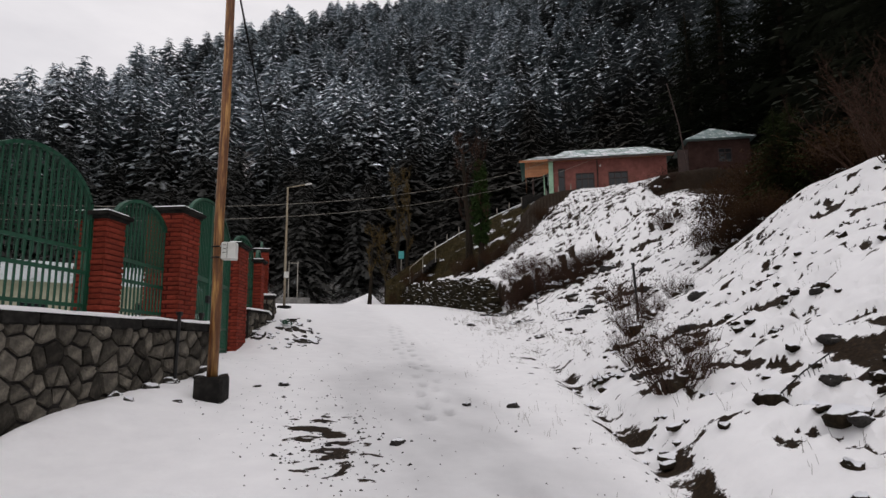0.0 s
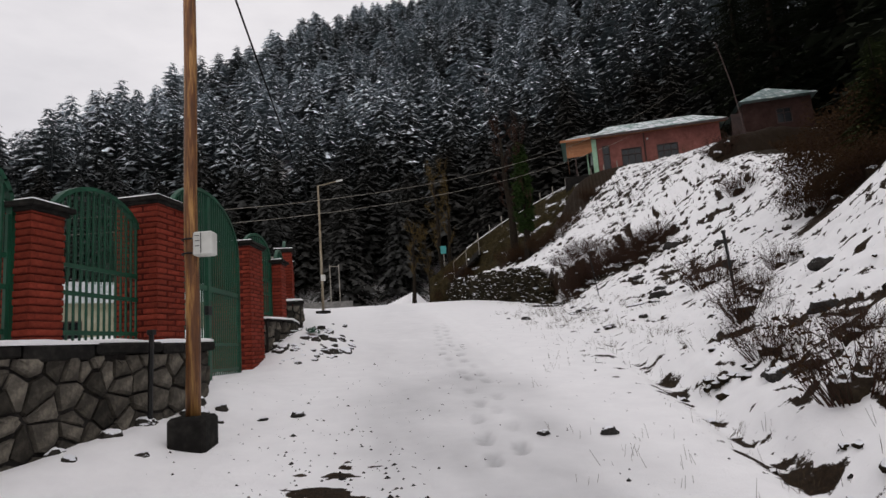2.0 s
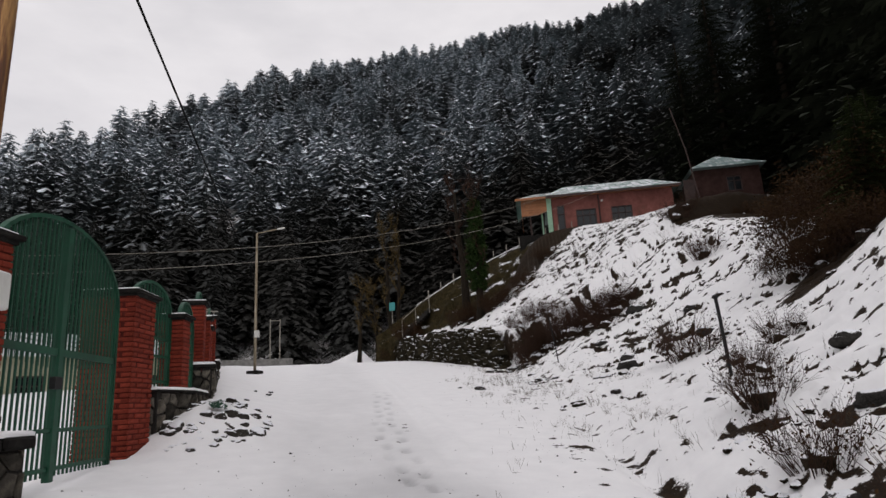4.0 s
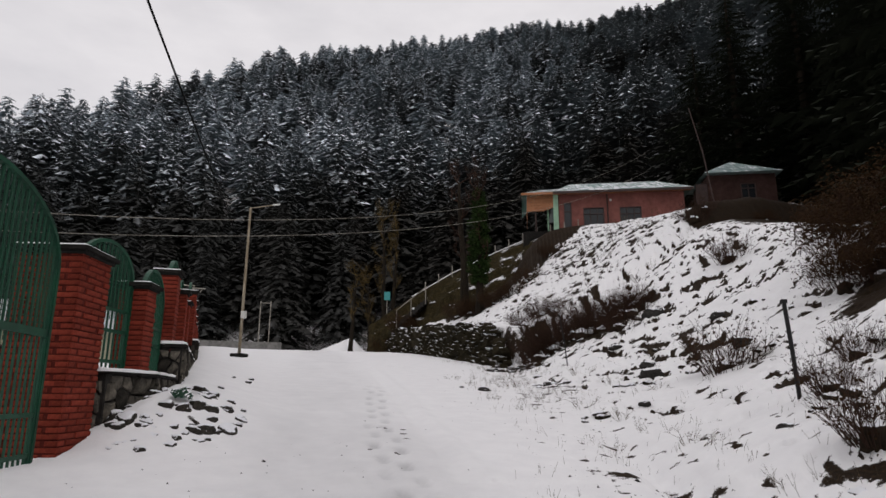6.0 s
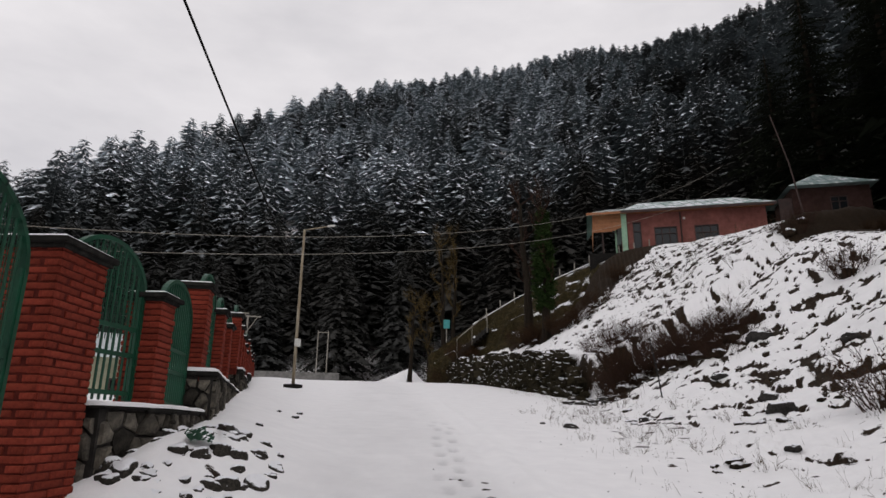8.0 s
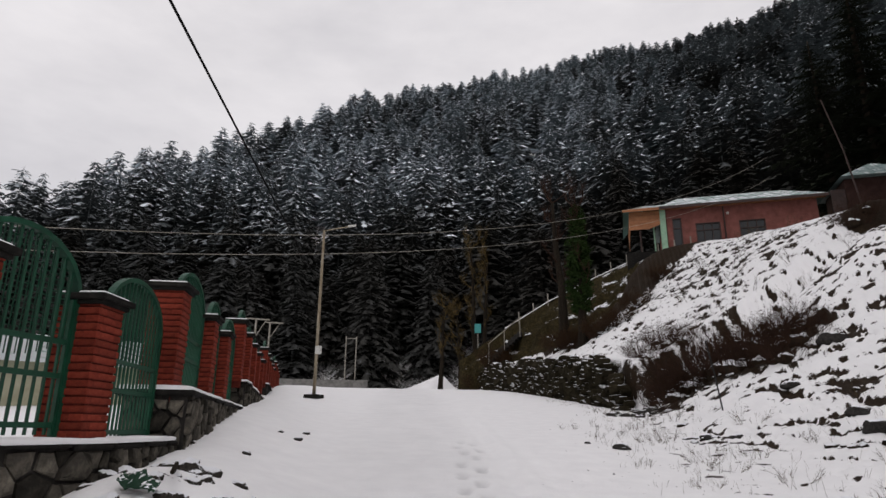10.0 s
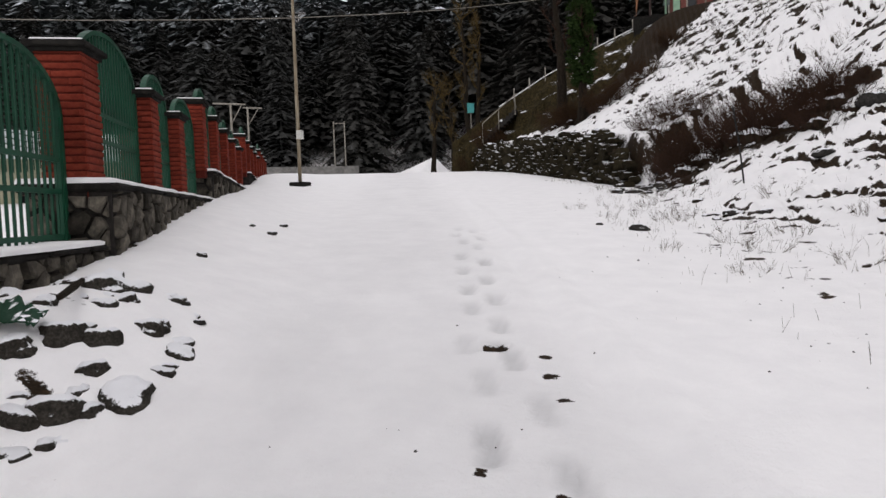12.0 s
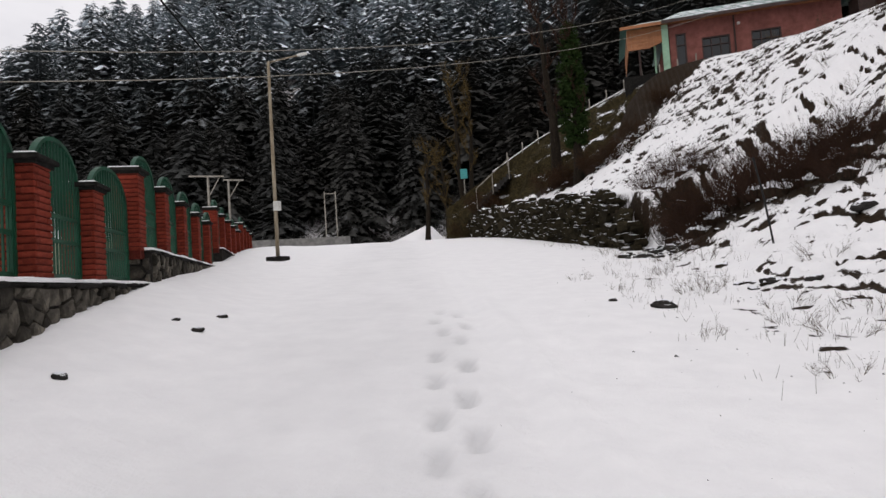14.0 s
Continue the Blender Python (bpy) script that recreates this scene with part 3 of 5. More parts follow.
CAPS = [1.87] * 4 + [2.33, 2.28] + [2.80] * 3 + [3.29] * 5 + [3.88] * 5 + [4.36] * 4


def turn_at(i):
    a, b = FENCE[max(i - 1, 0)], FENCE[min(i + 1, len(FENCE) - 1)]
    return math.degrees(math.atan2(-(b[0] - a[0]), b[1] - a[1]))


brick_me = bpy.data.meshes.new("brick")
bm = box(-0.163, 0.163, -0.055, 0.055, -0.032, 0.032, 0.007)
bm.to_mesh(brick_me)
bm.free()
brick_me.materials.append(BRICK)


def brick_pillar(height, label, half=0.18):
    rng = random.Random(int(height * 100))
    p = thing("brick_pillar", Matrix(), label, "pillar", "brick pillars of the fence")
    c = half - 0.012
    part("joint_core", box(-c, c, -c, c, -0.1, height), BRICK_JOINT, p)
    courses = int(height / 0.062)
    for c in range(courses):
        z = 0.04 + c * height / courses
        row = [0.017 * (1 if c % 2 else -1)] if half < 0.25 else [(-0.10, 0.175), (-0.175, 0.10)][c % 2] if half < 0.3 else [(-0.16, 0.168), (-0.262, 0.0, 0.262)][c % 2]
        for k in range(4):
            for u in row:
                squeeze = 1.0 if half < 0.25 else (1.0 if abs(u) < 0.15 else 0.5) if half < 0.3 else (0.98 if abs(u) < 0.2 else 0.37)
                m = pose(0, 0, 0, 0, 0, 90 * k) @ pose(u + rng.uniform(-0.004, 0.004), half - 0.057 + rng.uniform(-0.006, 0.007), z, 0, 0, rng.uniform(-1.2, 1.2)) @ Matrix.Diagonal((squeeze, 1, 0.8 * rng.uniform(0.92, 1.06), 1))
                shared("brick", brick_me, p, m)
    cap = bmesh.new()
    h1, h2 = half + 0.06, half + 0.025
    add_box(cap, -h1, h1, -h1, h1, height, height + 0.05, 0.01)
    add_box(cap, -h2, h2, -h2, h2, height - 0.035, height + 0.002, 0.006)
    part("cap_slab", cap, CONCRETE, p)
    sn = box(-h2, h2, -h2, h2, height + 0.045, height + 0.072, 0.014)
    part("snow_cover", sn, SNOW, p)
    return p


short = brick_pillar(1.13, "red painted brick pillar with a dark coping slab and snow on top")
gate_a = brick_pillar(1.56, "tall red brick gate pillar beside the timber pole", 0.26)
gate_b = brick_pillar(2.12, "tall red brick gate pillar standing on the snow beside the gate", 0.33)
for i, ((x, y), c) in enumerate(zip(FENCE, CAPS)):
    if i == 3:
        gate_a.matrix_basis = pose(x, y, c, 0, 0, 4)
    elif i == 4:
        gate_b.matrix_basis = pose(x, y, 1.38, 0, 0, 12)
    elif i == 0:
        short.matrix_basis = pose(x, y, c, 0, 0, turn_at(i))
    else:
        copy_thing(short, pose(x, y, c, 0, 0, turn_at(i)))


def railing(width, rise, peak, label):
    """A panel of upright bars under a round-headed sheet, set between two pillars; x along it, z from its foot."""
    p = thing("railing_panel", Matrix(), label, "railing", "green railing panels")
    hw = width / 2
    spring = rise - 0.1
    arch = lambda x: spring + (peak - spring) * math.sqrt(max(0.0, 1 - (x / hw) ** 2))
    fr = bmesh.new()
    n = 20
    line = [(-hw, 0, 0.02)] + [(-hw * math.cos(math.pi * k / n), 0, spring + (peak - spring) * math.sin(math.pi * k / n)) for k in range(n + 1)] + [(hw, 0, 0.02)]
    for a, b in zip(line, line[1:]):
        d = Vector(b) - Vector(a)
        m = Matrix.Translation((Vector(a) + Vector(b)) / 2) @ Matrix.Rotation(-math.atan2(d.z, d.x), 4, "Y")
        add_box(fr, -d.length / 2 - 0.008, d.length / 2 + 0.008, -0.03, 0.03, -0.02, 0.02, 0, m)
    part("arched_frame", fr, GREEN, p)
    for z in (0.10, 0.46, rise * 0.62):
        part("rail", box(-hw + 0.02, hw - 0.02, -0.014, 0.014, z - 0.02, z + 0.02), GREEN, p)
    bars = max(8, int(width / 0.085))
    bar = bmesh.new()
    add_box(bar, -0.009, 0.009, -0.009, 0.009, 0, 1)
    me = bpy.data.meshes.new("bar")
    bar.to_mesh(me)
    bar.free()
    me.materials.append(GREEN)
    for k in range(1, bars):
        x = -hw + width * k / bars
        ob = shared("bar", me, p, Matrix.Translation((x, 0.0, 0.03)) @ Matrix.Diagonal((1, 1, arch(x) - 0.05, 1)))
    mesh = bmesh.new()
    sag = lambda x: rise * 0.62 - 0.14 * math.cos(0.5 * math.pi * x / hw)
    n = int(width / 0.045)
    for k in range(1, n):
        x = -hw + width * k / n
        if arch(x) - 0.02 > sag(x):
            add_box(mesh, x - 0.0035, x + 0.0035, 0.016, 0.022, sag(x), arch(x) - 0.01)
    z = rise * 0.62 - 0.12
    while z < peak - 0.03:
        a = hw - 0.01 if z < spring else hw * math.sqrt(max(0.0, 1 - ((z - spring) / (peak - spring)) ** 2))
        if z > rise * 0.62:
            add_box(mesh, -a, a, 0.023, 0.029, z - 0.0035, z + 0.0035)
        z += 0.045
    tagged(part("welded_mesh", mesh, GREEN, p, "green welded wire mesh"), kind="stuff")
    for sx in (-1, 1):
        part("edge_bar", box(sx * (hw - 0.03) - 0.016, sx * (hw - 0.03) + 0.016, -0.02, 0.012, 0.03, spring), GREEN, p)
    return p


panels = {}
for i in range(len(FENCE) - 1):
    if i == 3:
        continue
    (x0, y0), (x1, y1) = FENCE[i], FENCE[i + 1]
    w = math.hypot(x1 - x0, y1 - y0)
    key = (round(w, 1), i < 2)
    m = pose((x0 + x1) / 2, (y0 + y1) / 2, CAPS[i] + 0.02, 0, 0, math.degrees(math.atan2(y1 - y0, x1 - x0)))
    if key not in panels:
        panels[key] = railing(w - 0.37, 1.15, 1.66 if i < 2 else 1.50, "green painted steel railing panel with a round arched top")
        panels[key].matrix_basis = m
    else:
        copy_thing(panels[key], m)


# ---- stone footing walls ----
def stone_wall(name, line, tops, below, label, stones=True, deep=0.20):
    """Rubble stones set proud of dark mortar, with a snow-covered coping, along a line of points."""
    w = tagged(new(name), label, "wall", kind="structure")
    rng = random.Random(len(line) * 31 + int(line[0][1] * 10))
    body, snow = bmesh.new(), bmesh.new()

    def fitted(width, lo, hi, m):
        """Irregular stones fitted to one another over a face of that width, from lo to hi."""
        seeds = []
        rows = max(1, round((hi - lo) / 0.18))
        for k in range(-1, rows + 1):
            u = rng.uniform(-0.3, -0.1)
            while u < width + 0.3:
                seeds.append((u, lo + (k + 0.5 + rng.uniform(-0.47, 0.47)) * (hi - lo) / rows))
                u += rng.uniform(0.09, 0.36)
        for cx, cz in seeds:
            if not (-0.12 < cx < width + 0.12 and lo - 0.1 < cz < hi + 0.1):
                continue
            poly = [(0.0, lo), (width, lo), (width, hi), (0.0, hi)]
            for ox, oz in seeds:
                dx, dz = ox - cx, oz - cz
                if (dx, dz) == (0, 0) or dx * dx + dz * dz > 0.7:
                    continue
                c = (ox * ox + oz * oz - cx * cx - cz * cz) / 2
                side = [c - dx * a - dz * b for a, b in poly]
                cutp = []
                for e in range(len(poly)):
                    (a0, b0), (a1, b1), f0, f1 = poly[e], poly[(e + 1) % len(poly)], side[e], side[(e + 1) % len(poly)]
                    if f0 >= 0:
                        cutp.append((a0, b0))
                    if (f0 > 0 > f1) or (f0 < 0 < f1):
                        t = f0 / (f0 - f1)
                        cutp.append((a0 + t * (a1 - a0), b0 + t * (b1 - b0)))
                poly = cutp
                if len(poly) < 3:
                    break
            if len(poly) < 3:
                continue
            n = len(poly)
            mx, mz = sum(a for a, _ in poly) / n, sum(b for _, b in poly) / n
            wide, high = max(a for a, _ in poly) - min(a for a, _ in poly), max(b for _, b in poly) - min(b for _, b in poly)
            spot = m @ Vector((mx, 0, 0))
            if min(wide, high) < 0.05 or max(b for _, b in poly) < ground_at(spot.x, spot.y) - 0.12:
                continue
            ring = [(a - mx + rng.uniform(-0.008, 0.008), b - mz + rng.uniform(-0.008, 0.008)) for a, b in poly]
            k0 = 1 - 0.022 / max(min(wide, high), 0.1)
            proud = rng.uniform(0.015, 0.06)
            vs = [(a * k0, 0.05, b * k0) for a, b in ring] + [(a * (k0 - 0.07), -proud * 0.75 + rng.uniform(-0.008, 0.008), b * (k0 - 0.07)) for a, b in ring]
            vs += [(a * 0.55, -proud + rng.uniform(-0.014, 0.01), b * 0.55) for a, b in ring] + [(0, -proud + rng.uniform(-0.012, 0.012), 0)]
            fs = [(o + e, o + (e + 1) % n, o + n + (e + 1) % n, o + n + e) for o in (0, n) for e in range(n)] + [(2 * n + e, 2 * n + (e + 1) % n, 3 * n) for e in range(n)]
            shared("stone", mesh_of("stone", vs, fs, STONE), w, m @ Matrix.Translation((mx, 0, mz)))

    for (p, q), top in zip(zip(line, line[1:]), tops):
        d = Vector((q[0] - p[0], q[1] - p[1], 0))
        ln, ang = d.length, math.atan2(d.y, d.x)
        low = min(ground_at(*p), ground_at(*q)) - below
        m = Matrix.Translation((p[0], p[1], 0)) @ Matrix.Rotation(ang, 4, "Z")
        add_box(body, -0.02, ln + 0.02, -0.24, deep, low, top - (0.06 if deep > 0.5 else 0.03), 0, m)
        u = -0.06
        while u < ln:
            v = min(u + rng.uniform(0.4, 0.9), ln + 0.06)
            slab = box(u + 0.006, v - 0.006, -0.30 + rng.uniform(-0.03, 0.02), deep + 0.08, top - (0.11 if deep > 0.5 else 0.05) + rng.uniform(-0.03, 0.02), top + rng.uniform(-0.012, 0.004), 0.022)
            ob = part("coping_stone", slab, CONCRETE, w)
            ob.matrix_basis = m
            u = v
        n = max(4, int(ln / 0.09))
        rows = []
        for k in range(n + 1):
            q = -0.05 + (ln + 0.1) * k / n
            a = 0.035 * noise.noise(Vector((q * 1.7, top, p[0]))) + 0.02 * noise.noise(Vector((q * 6, top, p[1])))
            hh = 0.03 + 0.02 * noise.noise(Vector((q * 2.3, 4, top)))
            sect = [(-0.285 + a, -0.01), (-0.29 + a, hh * 0.6), (-0.255 + a, hh), (0.0, hh * 1.15), (deep + 0.05, hh), (deep + 0.07, -0.01)]
            rows.append([snow.verts.new(m @ Vector((q, y, top + z))) for y, z in sect])
        for ra, rb in zip(rows, rows[1:]):
            for k in range(5):
                snow.faces.new((ra[k], rb[k], rb[k + 1], ra[k + 1]))
        snow.faces.new(rows[0])
        snow.faces.new(rows[-1][::-1])
        if stones:
            fitted(ln, low + 0.1, top - (0.1 if deep > 0.5 else 0.045), m @ Matrix.Translation((0, -0.245, 0)))
    if stones:
        (x0, y0), (x1, y1) = line[0], line[1]
        m = Matrix.Translation((x0, y0, 0)) @ Matrix.Rotation(math.atan2(y1 - y0, x1 - x0), 4, "Z")
        fitted(deep + 0.2, ground_at(x0, y0) - 0.2, tops[0] - 0.1, m @ Matrix.Translation((-0.025, deep - 0.02, 0)) @ Matrix.Rotation(-math.pi / 2, 4, "Z"))
    part("mortar_body", body, MORTAR, w)
    part("snow_cover", snow, SNOW, w, smooth=True)
    return w


stone_wall("wall_lower", [(-3.16, -6.0), (-3.16, 1.0), (-3.16, 7.8)], [1.84, 1.87], 0.6, "grey rubble stone retaining wall with snow on its coping", deep=0.8)
stone_wall("wall_middle", [(-4.42, 11.45), (-4.48, 12.4), (-5.10, 13.92)], [2.33, 2.33], 0.6, "dark rubble stone footing wall with snow on its coping", deep=0.4)
stone_wall("wall_upper", [(-5.02, 13.95), (-7.56, 18.84)], [2.84], 0.6, "rubble stone footing wall under the brick pillars", deep=0.4)
stone_wall("wall_top", [(-7.52, 18.86), (-11.98, 27.0)], [3.33], 0.6, "rubble stone footing wall along the climbing road", deep=0.4)
stone_wall("wall_end", [(-11.98, 27.0), (-16.4, 35.0)], [3.92], 0.6, "low rubble footing wall at the far fence", stones=False, deep=0.4)


# ---- gate ----
def gate():
    (x0, y0), (x1, y1) = (-3.44, 7.80), (-4.08, 10.36)
    w = math.hypot(x1 - x0, y1 - y0)
    g = railing(w, 1.93, 2.55, "closed green steel entrance gate with a round arched top")
    g.name = "entrance_gate"
    g["category"] = "gate"
    g.matrix_basis = pose((x0 + x1) / 2, (y0 + y1) / 2, 1.42, 0, 0, math.degrees(math.atan2(y1 - y0, x1 - x0)))
    part("meeting_stile", box(-0.05, 0.05, -0.034, 0.034, -0.02, 2.5, 0.006), GREEN, g)
    part("mid_rail", box(-w / 2 + 0.02, w / 2 - 0.02, -0.02, 0.012, 1.18, 1.25), GREEN, g)
    part("lock_box", box(-0.14, 0.02, -0.06, 0.0, 0.85, 0.97, 0.008), IRON, g)
    return g


gate()


# ---- poles ----
def timber_pole():
    x, y = -2.14, 6.42
    p = thing("timber_pole", pose(x, y, ground_at(x, y), 0, 0, 12), "weathered brown timber electricity pole in a dark concrete block", "utility pole")
    part("shaft", tube([(0, 0, 0.1), (0.012, 0, 1.0), (-0.006, 0.01, 2.1), (0.012, 0, 3.4), (0.0, 0.01, 5.0), (0.02, 0, 7.4)], [0.064, 0.062, 0.059, 0.058, 0.055, 0.05], 16), WOOD_POLE, p, smooth=True)
    part("footing_block", box(-0.165, 0.165, -0.165, 0.165, -0.3, 0.25, 0.03), CONCRETE, p, "dark damp concrete block")
    meter = part("meter_box", box(0.08, 0.25, -0.16, -0.03, 1.62, 1.83, 0.012), WHITE_BOX, p, "white metal meter box")
    part("door_seam", box(0.15, 0.156, -0.164, -0.158, 1.64, 1.82), IRON, meter)
    for z in (1.66, 1.79):
        part("strap", tube([(0.076 * math.cos(a), 0.076 * math.sin(a), z) for a in (k * 0.45 for k in range(15))], 0.008, 6), IRON, p)
        part("bracket", box(0.05, 0.12, -0.09, -0.03, z - 0.012, z + 0.012), STEEL, p)
    for k, z in enumerate((1.70, 1.745, 1.79)):
        part("vent_slot", box(0.10, 0.14, -0.1635, -0.159, z, z + 0.006), IRON, meter)
    return p


timber_pole()


def lamp_post():
    x, y, z = -10.47, 27.96, 3.46
    p = thing("street_lamp", Matrix.Translation((x, y, z)), "tall rusty galvanised street lamp with a short arm", "street lamp")
    part("shaft", tube([(0, 0, -0.3), (0, 0, 3), (0, 0, 6.0)], [0.062, 0.054, 0.044], 12), RUSTY, p, smooth=True)
    part("arm", tube([(0, 0, 5.98), (0.45, 0.2, 6.10), (0.80, 0.35, 6.19)], 0.025, 8), RUSTY, p, smooth=True)
    part("lamp_head", box(-0.05, 0.26, -0.06, 0.06, -0.03, 0.03, 0.015, Matrix.Translation((0.82, 0.36, 6.2)) @ Matrix.Rotation(0.41, 4, "Z") @ Matrix.Rotation(-0.2, 4, "Y")), WHITE_BOX, p)
    part("base_block", box(-0.26, 0.26, -0.26, 0.26, -0.2, 0.14, 0.02), CONCRETE, p)
    part("junction_box", box(-0.02, 0.16, -0.10, 0.06, 1.5, 1.78, 0.01), WHITE_BOX, p)
    return p


lamp_post()


# ---- house on the hill ----
def glazed(parent, x0, x1, z0, z1, y, bars, name="window"):
    w = part(name, box(x0, x1, y + 0.10, y + 0.14, z0, z1), GLASS, parent, "dark glazed window")
    fr = bmesh.new()
    for a, b, c, d in ((x0, x0 + 0.07, z0, z1), (x1 - 0.07, x1, z0, z1), (x0 + 0.07, x1 - 0.07, z0, z0 + 0.07), (x0 + 0.07, x1 - 0.07, z1 - 0.07, z1)):
        add_box(fr, a, b, y + 0.02, y + 0.098, c, d)
    part("frame", fr, DARK_FRAME, w)
    for k in range(1, bars):
        x = x0 + (x1 - x0) * k / bars
        part("mullion", box(x - 0.025, x + 0.025, y + 0.03, y + 0.096, z0 + 0.07, z1 - 0.07), DARK_FRAME, w)
    zt = z0 + (z1 - z0) * 0.68
    part("transom", box(x0 + 0.07, x1 - 0.07, y + 0.035, y + 0.094, zt - 0.025, zt + 0.025), DARK_FRAME, w)
    return w


def hip_roof(parent, x0, x1, y0, y1, z, rise, mat, ridge=None):
    bm = bmesh.new()
    cx, cy = (x0 + x1) / 2, (y0 + y1) / 2
    half = max(0.02, (x1 - x0) / 2 - (y1 - y0) / 2) if ridge is None else ridge
    lo = [bm.verts.new(v) for v in ((x0, y0, z), (x1, y0, z), (x1, y1, z), (x0, y1, z))]
    a, b = bm.verts.new((cx - half, cy, z + rise)), bm.verts.new((cx + half, cy, z + rise))
    for f in ((lo[0], lo[1], b, a), (lo[1], lo[2], b), (lo[2], lo[3], a, b), (lo[3], lo[0], a), (lo[3], lo[2], lo[1], lo[0])):
        bm.faces.new(f)
    r = part("roof", bm, mat, parent)
    n = int((x1 - x0) / 0.6)
    for k in range(1, n):
        x = x0 + (x1 - x0) * k / n
        lim = min(1.0, (x - x0) / max(cx - half - x0, 0.01), (x1 - x) / max(x1 - cx - half, 0.01))
        part("roof_seam", tube([(x, y0 + 0.01, z + 0.02), (x, y0 + (cy - y0) * lim, z + rise * lim + 0.02)], 0.02, 4), mat, r)
    return r


def house():
    h = thing("house", Matrix.Translation((0, 49.0, 0)), "pink plastered bungalow with a snow-dusted green sheet roof and boarded porch", "house")
    z0, z1 = 12.4, 16.4
    wl = bmesh.new()
    holes = [(3.46, 4.02, 13.66, 15.75), (4.84, 6.32, 13.82, 15.32), (7.40, 8.92, 13.7, 15.31)]
    xs = sorted({3.12, 11.9, *(v for q in holes for v in q[:2])})
    zs = sorted({z0, z1, *(v for q in holes for v in q[2:])})
    at = {(x, z): wl.verts.new((x, 0.3, z)) for x in xs for z in zs}
    for xa, xb in zip(xs, xs[1:]):
        for za, zb in zip(zs, zs[1:]):
            if not any(a <= xa and xb <= b and c <= za and zb <= d for a, b, c, d in holes):
                wl.faces.new((at[xa, za], at[xb, za], at[xb, zb], at[xa, zb]))
    bmesh.ops.delete(wl, geom=[v for v in wl.verts if not v.link_faces], context="VERTS")
    out = bmesh.ops.extrude_face_region(wl, geom=wl.faces[:])
    bmesh.ops.translate(wl, verts=[v for v in out["geom"] if isinstance(v, bmesh.types.BMVert)], vec=(0, -0.3, 0))
    bmesh.ops.recalc_face_normals(wl, faces=wl.faces[:])
    part("front_wall", wl, PINK, h)
    part("side_wall", box(3.12, 3.42, 0.3, 7.0, z0, z1), PINK, h)
    part("side_wall", box(11.6, 11.9, 0.3, 7.0, z0, z1), PINK, h)
    part("back_wall", box(3.42, 11.6, 6.7, 7.0, z0, z1), PINK, h)
    part("floor_slab", box(0.5, 12.2, -0.1, 6.9, 12.2, 13.62), CONCRETE, h)
    for k, (a, b, c, d) in enumerate(holes):
        glazed(h, a, b, c, d, 0.0, 3 if k else 1, "window" if k else "door")
    part("corner_pillar", box(2.72, 3.08, -0.12, 0.25, 13.6, 16.4, 0.02), MINT, h, "mint green porch pillar")
    part("porch_post", tube([(1.45, 0.05, 13.5), (1.45, 0.05, 15.2)], 0.06, 8), DARK_FRAME, h)
    part("porch_post", tube([(2.35, 0.6, 13.5), (2.35, 0.6, 16.0)], 0.06, 8), MINT, h)
    for k in range(12):
        part("porch_board", box(0.86 + k * 0.175, 1.03 + k * 0.175, -0.05, 0.0, 15.15 + 0.06 * max(0, k - 6), 16.38), ORANGE, h)
    part("porch_side", box(0.82, 0.86, -0.05, 5.0, 15.15, 16.36), ORANGE, h)
    hip_roof(h, 2.7, 12.4, -0.7, 7.7, 16.42, 1.9, ROOF, 3.3)
    bm = bmesh.new()
    pts = [(0.45, -0.6, 16.38), (2.75, -0.6, 16.40), (4.6, 2.4, 17.6), (1.9, 2.4, 17.6), (0.45, 6.0, 16.38), (1.9, 4.5, 17.6)]
    v = [bm.verts.new(q) for q in pts]
    for f in ((0, 1, 2, 3), (0, 3, 5, 4)):
        bm.faces.new([v[k] for k in f])
    bmesh.ops.solidify(bm, geom=bm.faces[:], thickness=0.06)
    part("porch_roof", bm, ROOF, h)
    for a, b, y in ((0.42, 2.68, -0.64), (2.68, 12.42, -0.74)):
        part("fascia", box(a, b, y, y + 0.035, 16.22, 16.40), ORANGE if a < 1 else DARK_FRAME, h)
    part("soffit", box(2.72, 12.38, -0.69, 0.0, 16.36, 16.40), ORANGE, h)
    part("drain_pipe", tube([(6.55, -0.08, 16.3), (6.55, -0.08, 13.4)], 0.045, 8), DARK_FRAME, h)
    part("wall_lamp", box(6.72, 6.86, -0.10, 0.0, 15.75, 15.9, 0.02), WHITE_BOX, h)
    return h


house()


def hut():
    h = thing("hut", Matrix.Translation((15.9, 51.0, 0.45)), "small dark plastered hut with a green pyramid roof", "hut")
    dim = worn("dim_plaster", (0.03, 0.016, 0.013), (0.05, 0.027, 0.023), (0.075, 0.042, 0.036), 3, 0.9)
    wl = bmesh.new()
    for a, b, e, f in ((-2.3, -0.1, 12.0, 17.0), (-0.1, 0.95, 12.0, 15.2), (-0.1, 0.95, 16.35, 17.0), (0.95, 2.3, 12.0, 17.0)):
        add_box(wl, a, b, -1.9, -1.65, e, f)
    part("front_wall", wl, dim, h)
    part("side_wall", box(-2.3, -2.05, -1.65, 1.9, 12.0, 17.0), dim, h)
    part("side_wall", box(2.05, 2.3, -1.65, 1.9, 12.0, 17.0), dim, h)
    part("back_wall", box(-2.05, 2.05, 1.65, 1.9, 12.0, 17.0), dim, h)
    glazed(h, -0.1, 0.95, 15.2, 16.35, -1.9, 2)
    hip_roof(h, -2.65, 2.65, -2.5, 2.5, 17.0, 1.6, ROOF_GREY)
    part("lean_to_board", box(-3.1, -2.31, -1.8, -1.7, 13.5, 16.4), DARK_FRAME, h)
    return h


hut()
